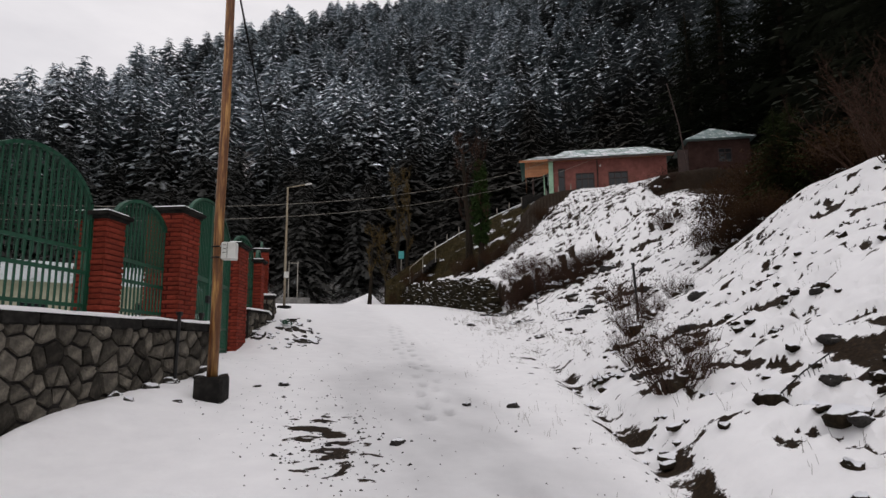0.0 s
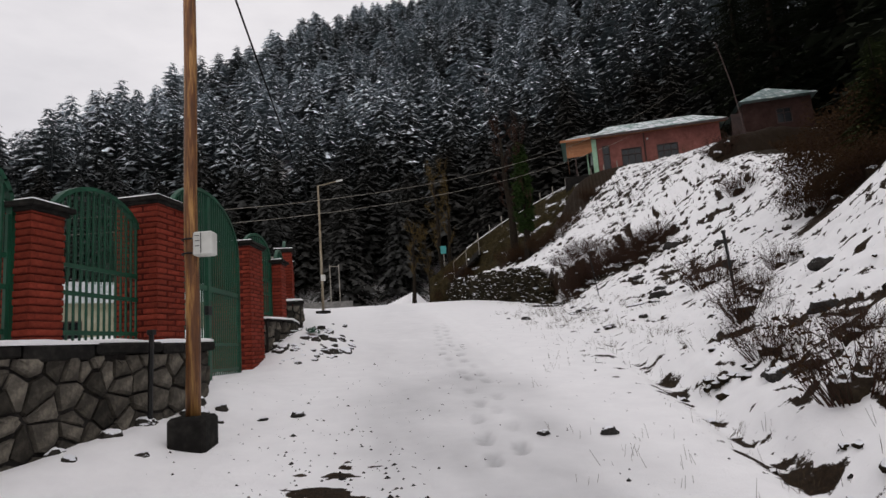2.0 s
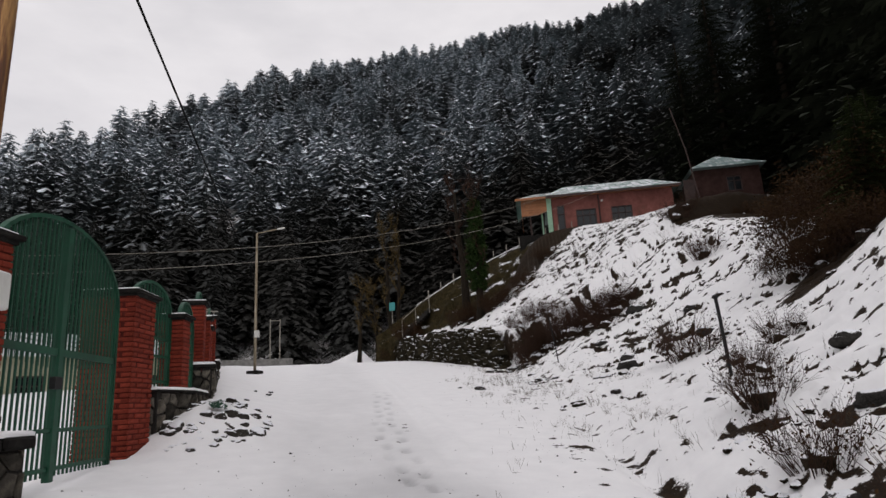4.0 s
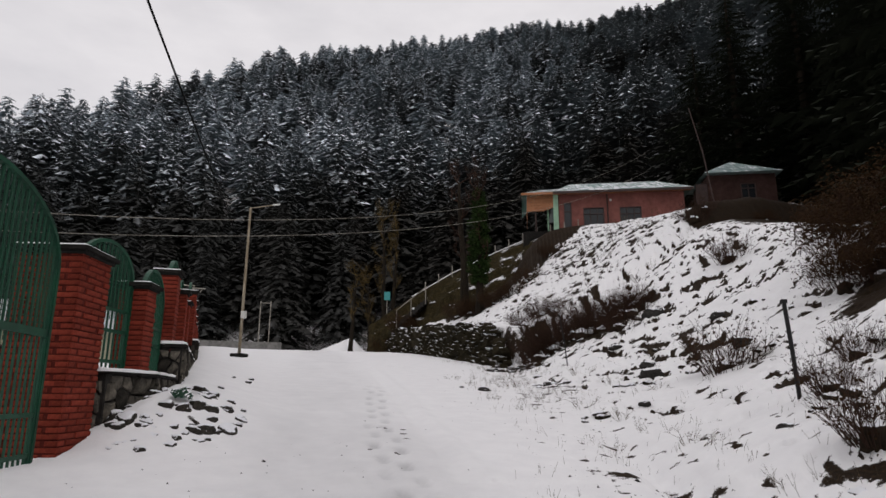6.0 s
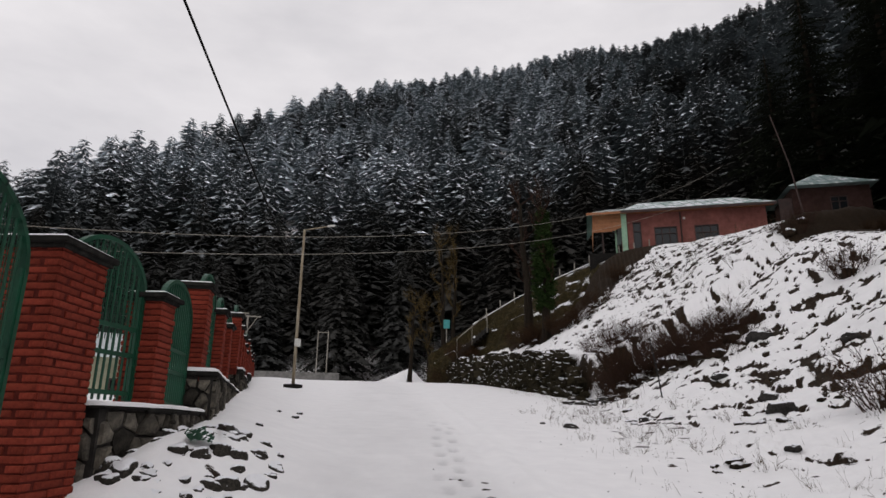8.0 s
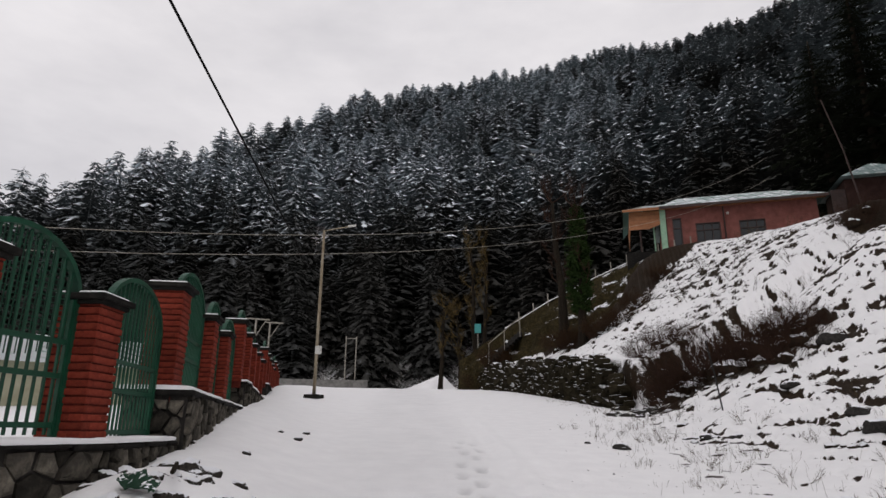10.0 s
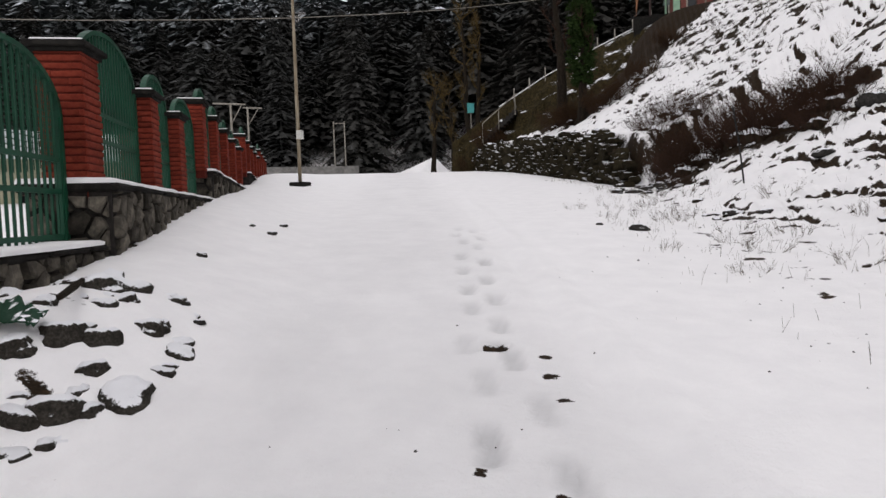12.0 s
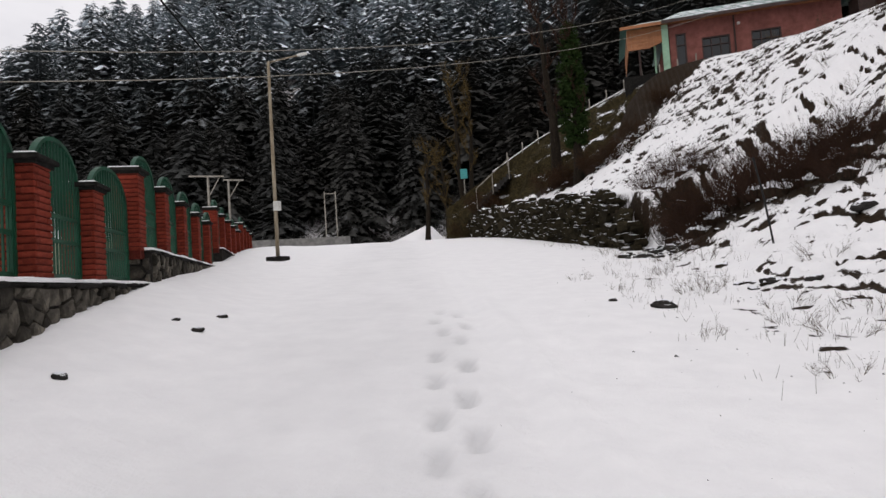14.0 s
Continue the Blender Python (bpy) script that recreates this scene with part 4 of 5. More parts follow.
pole = thing("leaning_pole", Matrix.Translation((11.9, 41.8, 0)), "thin grey pole leaning over the hilltop", "pole")
part("shaft", tube([(0, 0, 11.5), (-0.5, 0.2, 16.4), (-1.05, 0.4, 19.5)], [0.05, 0.04, 0.028], 8), DARK_FRAME, pole)


# ---- banks and rubble walls on the hillside ----
def bank(name, top, foot, label, mat):
    """A rough earth bank between a line along its top and one along its foot."""
    nu, nv = 90, 16
    pu = np.linspace(0, 1, nu)
    t = np.array(top)
    f = np.array(foot)
    ti = np.stack([np.interp(pu, np.linspace(0, 1, len(t)), t[:, k]) for k in range(3)], -1)
    fi = np.stack([np.interp(pu, np.linspace(0, 1, len(f)), f[:, k]) for k in range(3)], -1)
    vs, fs = [], []
    for i in range(nu):
        for j in range(nv + 3):
            q = min(j / nv, 1.0)
            p = ti[i] * (1 - q) + fi[i] * q
            if j > nv:
                p = p + np.array([0, 0.0, -0.6 * (j - nv)])
            w = 0.22 * math.sin(math.pi * q) + 0.1
            n = noise.noise(Vector(p) * 1.3) * 1.4 + noise.noise(Vector(p) * 4.0) * 0.7
            vs.append((p[0] - 0.25 * w * n, p[1] - 0.8 * w * n, p[2] + 0.5 * w * n))
    m = nv + 3
    for i in range(nu - 1):
        for j in range(m - 1):
            a = i * m + j
            fs.append((a, a + 1, a + m + 1, a + m))
    return tagged(new(name, mesh_of(name, vs, fs, mat, True)), label, "embankment", kind="structure")


bank("embankment", [(5.6, 48.3, 13.75), (1.5, 49.3, 13.4), (-1.6, 50.4, 12.4), (-5.0, 51.9, 11.2), (-8.3, 53.0, 9.6), (-12, 54, 7.5)],
     [(5.2, 45.2, 11.6), (1.0, 45.0, 9.6), (-2.5, 46.3, 8.0), (-6.0, 49.5, 7.0), (-9.4, 52.2, 6.4), (-12, 53.5, 5.9)], "dark earth and stone bank under the house path", BANK)


def rubble_wall():
    """A dry wall of small flat stones that holds the shelf above the road."""
    w = tagged(new("wall_roadside"), "low dry-stone retaining wall speckled with snow beside the road", "wall", kind="structure")
    rng = random.Random(21)
    line = [(-0.20, 28.2), (-2.4, 34.0), (-5.2, 41.0), (-8.3, 49.2), (-11.5, 56.0)]
    vs, fs = [], []
    stones = []
    for v in range(6):
        bm = box(-0.5, 0.5, -0.5, 0.5, -0.5, 0.5, 0.12)
        for q in bm.verts:
            q.co += Vector((rng.uniform(-0.08, 0.08), rng.uniform(-0.08, 0.08), rng.uniform(-0.08, 0.08)))
        me = bpy.data.meshes.new("stone")
        bm.to_mesh(me)
        bm.free()
        me.materials.append(MOSSY)
        stones.append(me)
    body = bmesh.new()
    n = 0
    for (x0, y0), (x1, y1) in zip(line, line[1:]):
        ln, ang = math.hypot(x1 - x0, y1 - y0), math.atan2(y1 - y0, x1 - x0)
        g = min(float(road_z(along(x0, y0)[0])), float(road_z(along(x1, y1)[0])))
        g1 = max(float(road_z(along(x0, y0)[0])), float(road_z(along(x1, y1)[0])))
        m = Matrix.Translation((x0, y0, 0)) @ Matrix.Rotation(ang, 4, "Z")
        add_box(body, 1.3 if y0 < 30 else -0.1, ln + 0.1, -0.7, 0.1, g - 0.5, g + 1.2, 0, m)
        x = 0.0
        while x < ln:
            gz = float(road_z(along(x0 + (x1 - x0) * x / ln, y0 + (y1 - y0) * x / ln)[0]))
            big = 1.0 if y0 < 36 else 1.7
            wd = rng.uniform(0.2, 0.45) * big
            z = -0.05
            high = 1.5 + rng.uniform(-0.25, 0.12) - (1.0 * max(0.0, 1 - x / 1.8) if y0 < 30 else 0)
            while z < high:
                hh = rng.uniform(0.06, 0.2) * big
                if n < 900:
                    mm = m @ Matrix.Translation((x + rng.uniform(-0.1, 0.1), 0.12 - 0.14 * z + rng.uniform(-0.1, 0.14), gz + z + hh / 2)) @ Matrix.Rotation(rng.uniform(-0.6, 0.6), 4, "Y") @ Matrix.Diagonal((wd * rng.uniform(0.7, 1.25), 0.34, hh * rng.uniform(0.8, 1.5), 1))
                    shared("stone", rng.choice(stones), w, mm @ Matrix.Rotation(rng.uniform(-0.5, 0.5), 4, "Z"))
                    n += 1
                z += hh * 0.98
            x += wd * 0.95
    part("earth_core", body, EARTH, w)
    return w


rubble_wall()


# ---- plants ----
def prism(vs, fs, a, b, ra, rb):
    """A thin three-sided twig from a to b."""
    a, b = Vector(a), Vector(b)
    d = (b - a).normalized()
    s1 = d.orthogonal().normalized()
    s2 = d.cross(s1)
    n = len(vs)
    for p, r in ((a, ra), (b, rb)):
        for k in range(3):
            c = 2.094 * k
            vs.append(tuple(p + r * (math.cos(c) * s1 + math.sin(c) * s2)))
    for k in range(3):
        k1 = (k + 1) % 3
        fs.append((n + k, n + k1, n + 3 + k1))
        fs.append((n + k, n + 3 + k1, n + 3 + k))


def grow(vs, fs, tips, rng, p, d, length, r, depth, wander=0.35, lift=0.1, forks=(2, 3)):
    """A branch that bends, tapers and forks."""
    p, d = Vector(p), Vector(d).normalized()
    segs = 3
    for k in range(segs):
        q = p + d * (length / segs)
        prism(vs, fs, p, q, r * (1 - 0.2 * k), r * (1 - 0.2 * (k + 1)))
        p = q
        d = (d + Vector((rng.uniform(-wander, wander), rng.uniform(-wander, wander), rng.uniform(-wander, wander) + lift))).normalized()
        if depth and rng.random() < 0.5:
            side = (d + 0.9 * Vector((rng.uniform(-1, 1), rng.uniform(-1, 1), rng.uniform(-0.3, 0.8)))).normalized()
            grow(vs, fs, tips, rng, p, side, length * 0.55, r * 0.45, depth - 1, wander, lift, forks)
    tips.append(p)
    if depth:
        for _ in range(rng.randint(*forks)):
            side = (d + 0.6 * Vector((rng.uniform(-1, 1), rng.uniform(-1, 1), rng.uniform(-0.3, 0.7)))).normalized()
            grow(vs, fs, tips, rng, p, side, length * rng.uniform(0.5, 0.75), r * 0.55, depth - 1, wander, lift, forks)


def leaf_cloud(points, rng, count, spread_, size):
    vs, fs = [], []
    for _ in range(count):
        c = rng.choice(points) + Vector((rng.gauss(0, spread_), rng.gauss(0, spread_), rng.gauss(0, spread_ * 0.8)))
        a = Vector((rng.uniform(-1, 1), rng.uniform(-1, 1), rng.uniform(-0.6, 0.6))).normalized() * size * rng.uniform(0.6, 1.4)
        b = a.cross(Vector((rng.uniform(-1, 1), rng.uniform(-1, 1), rng.uniform(-1, 1)))).normalized() * size * 0.55
        n = len(vs)
        vs += [tuple(c - a), tuple(c + b), tuple(c + a), tuple(c - b)]
        fs += [(n, n + 1, n + 2), (n, n + 2, n + 3)]
    return vs, fs


def shrub(seed, stems, height, spread_, leaves, label, twig=TWIG, leaf=SHRUB, thick=0.010, leaf_size=0.03, mound=0.0):
    """A leafless or part-leaved bush: many stems fanning out of a low root clump."""
    rng = random.Random(seed)
    p = thing("shrub", Matrix(), label, "shrub")
    vs, fs, tips = [], [], []
    for k in range(stems):
        a, o = rng.uniform(0, 6.283), spread_ * math.sqrt(rng.random())
        lean = 0.25 + 0.5 * o / spread_
        d = (math.cos(a) * lean, math.sin(a) * lean, 1)
        hh = height * rng.uniform(0.35, 0.75) * (1 - 0.35 * o / spread_)
        grow(vs, fs, tips, rng, (math.cos(a) * o * 0.75, math.sin(a) * o * 0.75, -0.15), d, hh, thick * rng.uniform(0.7, 1.3), 2 if stems < 60 else 1, 0.28, 0.05)
    ob = tagged(new("twig_clump", tri_mesh("twig_clump", vs, fs, twig)), kind="stuff")
    ob.parent = p
    if leaves:
        lv, lf = leaf_cloud(tips, rng, leaves, 0.09 * height, leaf_size)
        ob = tagged(new("foliage", tri_mesh("foliage", lv, lf, leaf)), kind="stuff")
        ob.parent = p
    if mound:
        bm = bmesh.new()
        bmesh.ops.create_icosphere(bm, subdivisions=3, radius=1)
        for v in bm.verts:
            n = 1 + 0.35 * noise.noise(v.co * 2.2 + Vector((seed, 0, 0))) + 0.2 * noise.noise(v.co * 6)
            v.co = Vector((v.co.x * spread_ * mound * n, v.co.y * spread_ * mound * n, v.co.z * 0.2 * height * n - 0.05 * height))
        part("root_clump", bm, EARTH, p, smooth=True)
    return p


def plant(ob, x, y, turn=0.0, dz=0.0, size=1.0):
    ob.matrix_basis = pose(x, y, ground_at(x, y) + dz, 0, 0, turn) @ Matrix.Diagonal((size, size, size, 1))
    return ob


def more(ob, x, y, turn, size, dz=0.0):
    c = copy_thing(ob, Matrix())
    return plant(c, x, y, turn, dz, size)


thicket = plant(shrub(1, 95, 1.5, 0.95, 600, "dense brown leafless thicket on the snowy slope", leaf_size=0.02, mound=0.4), 2.2, 26.0)
for k, (x, y, sz) in enumerate([(1.0, 26.9, 0.8), (1.5, 27.2, 0.9), (2.4, 25.5, 0.9), (2.9, 25.2, 0.75), (2.1, 27.4, 0.8), (2.9, 26.4, 0.8), (3.5, 25.6, 0.7), (1.4, 28.2, 0.7), (0.6, 27.8, 0.6), (3.8, 24.9, 0.7), (3.3, 24.3, 0.6), (4.0, 25.7, 0.6), (0.5, 29.6, 0.65), (1.2, 30.4, 0.7), (0.3, 31.4, 0.6), (1.0, 32.6, 0.6), (0.7, 25.2, 0.35), (7.9, 32.3, 0.7), (8.5, 32.7, 0.6)]):
    more(thicket, x, y, 73 * k, sz)
fan = plant(shrub(2, 84, 1.25, 0.5, 500, "dark leafless bush fanning out of the snow", mound=0.45), 6.83, 24.8)
more(fan, 4.0, 16.6, 40, 1.0)
for k, (x, y, sz) in enumerate([(2.3, 27.0, 1.0), (3.1, 26.2, 1.0), (3.6, 25.8, 0.9), (1.7, 27.6, 1.0), (4.1, 25.6, 0.8), (1.0, 27.9, 0.9), (2.7, 27.6, 1.0), (0.9, 29.0, 0.8), (1.6, 29.8, 0.8)]):
    more(fan, x, y, 61 * k, sz)
more(fan, 3.2, 7.1, 110, 0.72)
more(fan, 3.6, 8.0, 10, 0.4)
more(fan, 3.15, 9.1, 60, 0.6)
more(fan, 4.6, 13.4, 200, 0.5)
more(fan, 3.9, 12.6, 300, 0.5)
more(fan, 3.3, 10.6, 320, 0.6)
brown = plant(shrub(3, 80, 2.4, 1.5, 4200, "rust-brown bush with withered leaves above the slope", leaf_size=0.05, thick=0.014, mound=0.25), 7.3, 18.7, size=0.6)
for k, (x, y, sz) in enumerate([(8.6, 17.6, 0.65), (9.6, 16.8, 0.65), (8.8, 19.8, 0.65), (10.6, 18.4, 0.7), (10.4, 16.3, 0.65), (11.6, 20.0, 0.8), (12.5, 17.6, 0.75), (9.8, 22.2, 0.75), (7.5, 16.4, 0.42), (7.5, 17.8, 0.42), (8.1, 20.6, 0.5), (9.6, 19.2, 0.6), (6.9, 16.9, 0.42), (7.3, 15.9, 0.42), (6.6, 17.6, 0.42), (10.6, 27.5, 0.3), (11.2, 29.5, 0.25), (12.4, 31.5, 0.25), (10.4, 31.0, 0.25), (12.6, 24.2, 0.7), (13.8, 21.5, 0.8), (13.8, 28.0, 0.5)]):
    more(brown, x, y, 51 * k, sz)
for k, (x, y, sz) in enumerate([(-1.3, 41.2, 0.55), (-0.3, 40.6, 0.5), (-2.9, 43.2, 0.6), (-3.9, 45.2, 0.6), (0.6, 41.8, 0.5), (-8.6, 50.6, 0.7), (-10.2, 53.2, 0.7), (2.2, 44.2, 0.45)]):
    more(brown, x, y, 37 * k, sz)
twiggy = plant(shrub(4, 26, 2.6, 0.7, 0, "bare spreading bush with thin dark branches on the slope", thick=0.016), 8.9, 13.6)
more(twiggy, 9.6, 12.2, 80, 1.1)
more(twiggy, 8.2, 11.3, 190, 0.8)
small = plant(shrub(6, 10, 0.42, 0.22, 0, "small tuft of dry twigs poking through the snow", STRAW, thick=0.005), 0.02, 19.9)
for k, (x, y, sz) in enumerate([(0.77, 18.8, 1.0), (0.75, 23.4, 1.3), (0.91, 17.4, 0.9), (0.3, 20.4, 1.2), (1.3, 18.2, 1.0), (0.6, 17.9, 0.8), (-0.2, 17.3, 0.7), (1.5, 16.5, 0.9), (0.5, 16.2, 0.7), (1.9, 15.2, 1.0), (2.2, 14.0, 0.9),
                                (1.5, 13.4, 0.7), (2.4, 12.6, 1.0), (1.9, 21.2, 1.1), (-0.1, 22.4, 1.0), (0.1, 24.6, 1.1), (-0.6, 25.8, 1.2), (0.4, 25.6, 1.2), (-0.9, 27.0, 1.2), (2.3, 18.6, 0.9), (2.7, 16.9, 1.0), (2.6, 10.5, 0.8), (2.5, 9.0, 0.8),
                                (2.3, 7.6, 0.7), (2.6, 6.2, 0.7), (3.6, 21.0, 1.0), (4.3, 20.0, 1.0), (-1.5, 21.6, 0.7), (-0.9, 20.2, 0.7), (5.0, 29.2, 1.6), (5.8, 30.6, 1.6), (4.4, 30.2, 1.5), (6.6, 28.6, 1.5), (3.3, 29.4, 1.5), (7.6, 33.0, 1.6), (6.0, 33.0, 1.6), (2.0, 31.0, 1.5), (2.8, 33.0, 1.8), (3.6, 35.0, 1.8), (4.6, 36.5, 2.0), (1.8, 34.4, 1.7), (5.4, 38.6, 2.0), (6.8, 36.8, 2.0), (3.4, 31.6, 1.6), (4.6, 33.2, 1.7), (2.8, 37.8, 1.9), (4.0, 40.4, 2.0), (6.2, 41.0, 2.2), (1.4, 39.6, 1.9), (7.6, 38.8, 2.0)]):
    more(small, x, y, 67 * k, sz)


def dry_grass():
    """Single stalks and blades that stand through the snow on the verge and the slope."""
    rng = random.Random(8)
    vs, fs = [], []
    for _ in range(1700):
        s, dq = rng.uniform(-3, 30), abs(rng.gauss(0, 1.0)) * 3.0 - 1.7
        r = float(toe(s)) + dq
        x, y = 0.9075 * r - 0.42 * s, 0.42 * r + 0.9075 * s
        if rng.random() > vnoise(np.array([x / 1.3]), np.array([y / 1.3]))[0] * 1.5 - 0.25:
            continue
        z = ground_at(x, y)
        for _ in range(rng.randint(1, 4)):
            h = rng.uniform(0.03, 0.13)
            px, py = x + rng.gauss(0, 0.05), y + rng.gauss(0, 0.05)
            q = (px + rng.gauss(0, 0.4) * h, py + rng.gauss(0, 0.4) * h, z + h)
            prism(vs, fs, (px, py, z - 0.04), q, 0.0022, 0.001)
    tagged(new("dry_grass", tri_mesh("dry_grass", vs, fs, STRAW)), "dry grass stalks sticking out of the snow", "grass", kind="stuff")


dry_grass()


def bare_tree(seed, height, lean, label, bark=BARK, tips_mat=TWIG_PALE, ivy=0, broom=True, base_r=0.2):
    rng = random.Random(seed)
    p = thing("tree", Matrix(), label, "tree")
    n = 7
    pts = [Vector((lean[0] * (k / n) ** 1.3 + rng.uniform(-0.08, 0.08), lean[1] * (k / n), height * k / n - 0.4)) for k in range(n + 1)]
    part("trunk", tube(pts, [base_r * (1.35 if k == 0 else 1 - 0.75 * k / n) for k in range(n + 1)], 10), bark, p, smooth=True)
    vs, fs, tips = [], [], []
    for k in range(3, n + 1):
        for _ in range(2 if k < n else 4):
            a = rng.uniform(0, 6.283)
            grow(vs, fs, tips, rng, pts[k], (math.cos(a), math.sin(a), rng.uniform(0.4, 1.2)), height * rng.uniform(0.05, 0.11), base_r * 0.2, 2, 0.3, 0.25)
    if broom:
        for q in list(tips)[:: max(1, len(tips) // 18)]:
            for _ in range(12):
                a = rng.uniform(0, 6.283)
                prism(vs, fs, q, q + Vector((math.cos(a) * 0.3, math.sin(a) * 0.3, rng.uniform(0.2, 0.85))), 0.010, 0.005)
    ob = tagged(new("crown", tri_mesh("crown", vs, fs, tips_mat)), kind="stuff")
    ob.parent = p
    if ivy:
        cloud = []
        for _ in range(260):
            q = rng.uniform(0.27, 1.0)
            c = pts[0].lerp(pts[-1], q)
            rad = (0.14 + 0.46 * math.sin(math.pi * min(1, q)) ** 0.7) * rng.uniform(0.3, 1.0)
            a = rng.uniform(0, 6.283)
            cloud.append(c + Vector((math.cos(a) * rad, math.sin(a) * rad, 0)))
        lv, lf = leaf_cloud(cloud, rng, ivy, 0.11, 0.085)
        ob = tagged(new("ivy", tri_mesh("ivy", lv, lf, IVY)), kind="stuff")
        ob.parent = p
    return p


plant(bare_tree(31, 9.5, (-0.5, 0.0), "tall dark leaning tree with bare dark twigs", tips_mat=TWIG, base_r=0.34), -3.42, 46.4)
plant(bare_tree(32, 8.0, (-0.1, 0.1), "tree trunk thickly wrapped in green ivy", tips_mat=TWIG, ivy=9000, base_r=0.26), -2.12, 41.9)
plant(bare_tree(33, 12.0, (-0.4, 0.2), "tall pollarded tree with bare yellowish twig brooms", bark=BARK, base_r=0.26), -11.2, 56.0)
plant(bare_tree(34, 7.0, (0.3, 0.0), "small pollarded tree with bare twig brooms", bark=BARK, base_r=0.22), -13.9, 55.4)
plant(bare_tree(35, 6.5, (-0.3, 0.1), "small pollarded tree with reddish bare twigs", bark=BARK, base_r=0.2), -12.5, 56.2)
plant(bare_tree(36, 9.5, (0.5, 0.1), "slender pollarded tree with reddish bare twigs", bark=BARK, tips_mat=TWIG_PALE, base_r=0.24), -10.8, 56.5)


def fir(seed, label, slim=0.2, needles=NEEDLE_NEAR):
    rng = random.Random(seed)
    p = thing("conifer", Matrix(), label, "conifer tree", "dark conifers above the house")
    v, f = [], []
    for w in range(34):
        q = w / 34
        z = 0.14 + 0.85 * q**0.9
        reach = slim * (1 - q) ** 0.75 * rng.uniform(0.8, 1.15) + 0.012
        for a in range(8):
            ang = 0.785 * a + w * 0.9 + rng.uniform(-0.3, 0.3)
            rr = reach * rng.uniform(0.55, 1.15)
            out, side = Vector((math.cos(ang), math.sin(ang), 0)), Vector((-math.sin(ang), math.cos(ang), 0))
            droop = rng.uniform(0.2, 0.55)
            at = lambda u: out * (rr * u) + Vector((0, 0, z - droop * rr * u**1.4 + 0.05 * rr * u))
            for k in range(9):
                u = (k + 1.2) / 9.5
                for sg in (-1, 1):
                    c = at(u)
                    ln = rr * rng.uniform(0.16, 0.34) * (1.15 - 0.6 * u)
                    tip = c + side * sg * ln + out * ln * rng.uniform(0.2, 0.9) + Vector((0, 0, -ln * rng.uniform(0.15, 0.7)))
                    b = out * (rr * 0.045)
                    n = len(v)
                    v += [tuple(c - b), tuple(c + b), tuple(tip)]
                    f.append((n, n + 1, n + 2))
    ob = new("crown", tri_mesh("crown", v, f, needles))
    ob.parent = p
    part("trunk", tube([(0, 0, -0.1), (0.004, 0, 0.5), (0, 0, 0.99)], [0.018, 0.012, 0.002], 8), BARK, p)
    return p


firs = [fir(41, "tall dark conifer with drooping boughs"), fir(42, "tall dark conifer behind the house", 0.24), fir(43, "broad dark conifer at the forest edge", 0.28)]
rng = random.Random(9)
spots = [(20, 60, 27), (24.5, 57, 29), (27, 50, 28), (24, 59, 22), (30, 58, 30), (25, 42, 26), (33, 48, 28), (17.5, 63, 22), (23.5, 36, 24), (24.5, 31, 25), (17.5, 29, 20), (26, 36, 27), (15.5, 24.0, 17), (20, 25, 22), (26, 47, 24), (30, 42, 26), (36, 56, 30)]
for k, (x, y, h) in enumerate(spots):
    ob = firs[k] if k < 3 else copy_thing(firs[k % 3], Matrix())
    plant(ob, x, y, rng.uniform(0, 360), -0.3, h)
sapling = fir(44, "young green conifer among the brown bushes", 0.34, PINE)
plant(tagged(sapling, "young green conifer among the brown bushes", "conifer tree", "young conifers"), 8.2, 17.1, 30, -0.2, 2.9)
plant(tagged(copy_thing(sapling, Matrix()), "young green conifer among the brown bushes", "conifer tree", "young conifers"), 8.85, 17.7, 130, -0.2, 2.9)


# ---- stones and rubble ----
def rock_mesh(seed):
    bm = bmesh.new()
    bmesh.ops.create_icosphere(bm, subdivisions=3, radius=1)
    for v in bm.verts:
        c = v.co.copy()
        n = 1 + 0.45 * noise.noise(c * 1.1 + Vector((seed * 3.1, 0, 0))) + 0.18 * noise.noise(c * 3.2) + 0.06 * noise.noise(c * 9)
        v.co = Vector((c.x * n, c.y * 0.8 * n, c.z * 0.52 * n))
    me = bpy.data.meshes.new("rock")
    bm.to_mesh(me)
    bm.free()
    me.materials.append(ROCK)
    me.polygons.foreach_set("use_smooth", np.ones(len(me.polygons), bool))
    return me


ROCKS = [rock_mesh(k) for k in range(5)]


HEAP = [me.copy() for me in ROCKS]
for me in HEAP:
    me.materials[0] = RUBBLE
    for v in me.vertices:
        v.co.z *= 1.45


def rock(x, y, size, k, label="dark rock lying in the snow", dz=0.0, group="rocks in the snow", kinds=ROCKS):
    ob = new("rock", kinds[k % 5])
    ob.matrix_basis = pose(x, y, ground_at(x, y) + size * 0.08 + dz, 0, 0, 47 * k) @ Matrix.Diagonal((size * 0.8, size * 0.8, size * 0.8, 1))
    return tagged(ob, label, "rock", group)


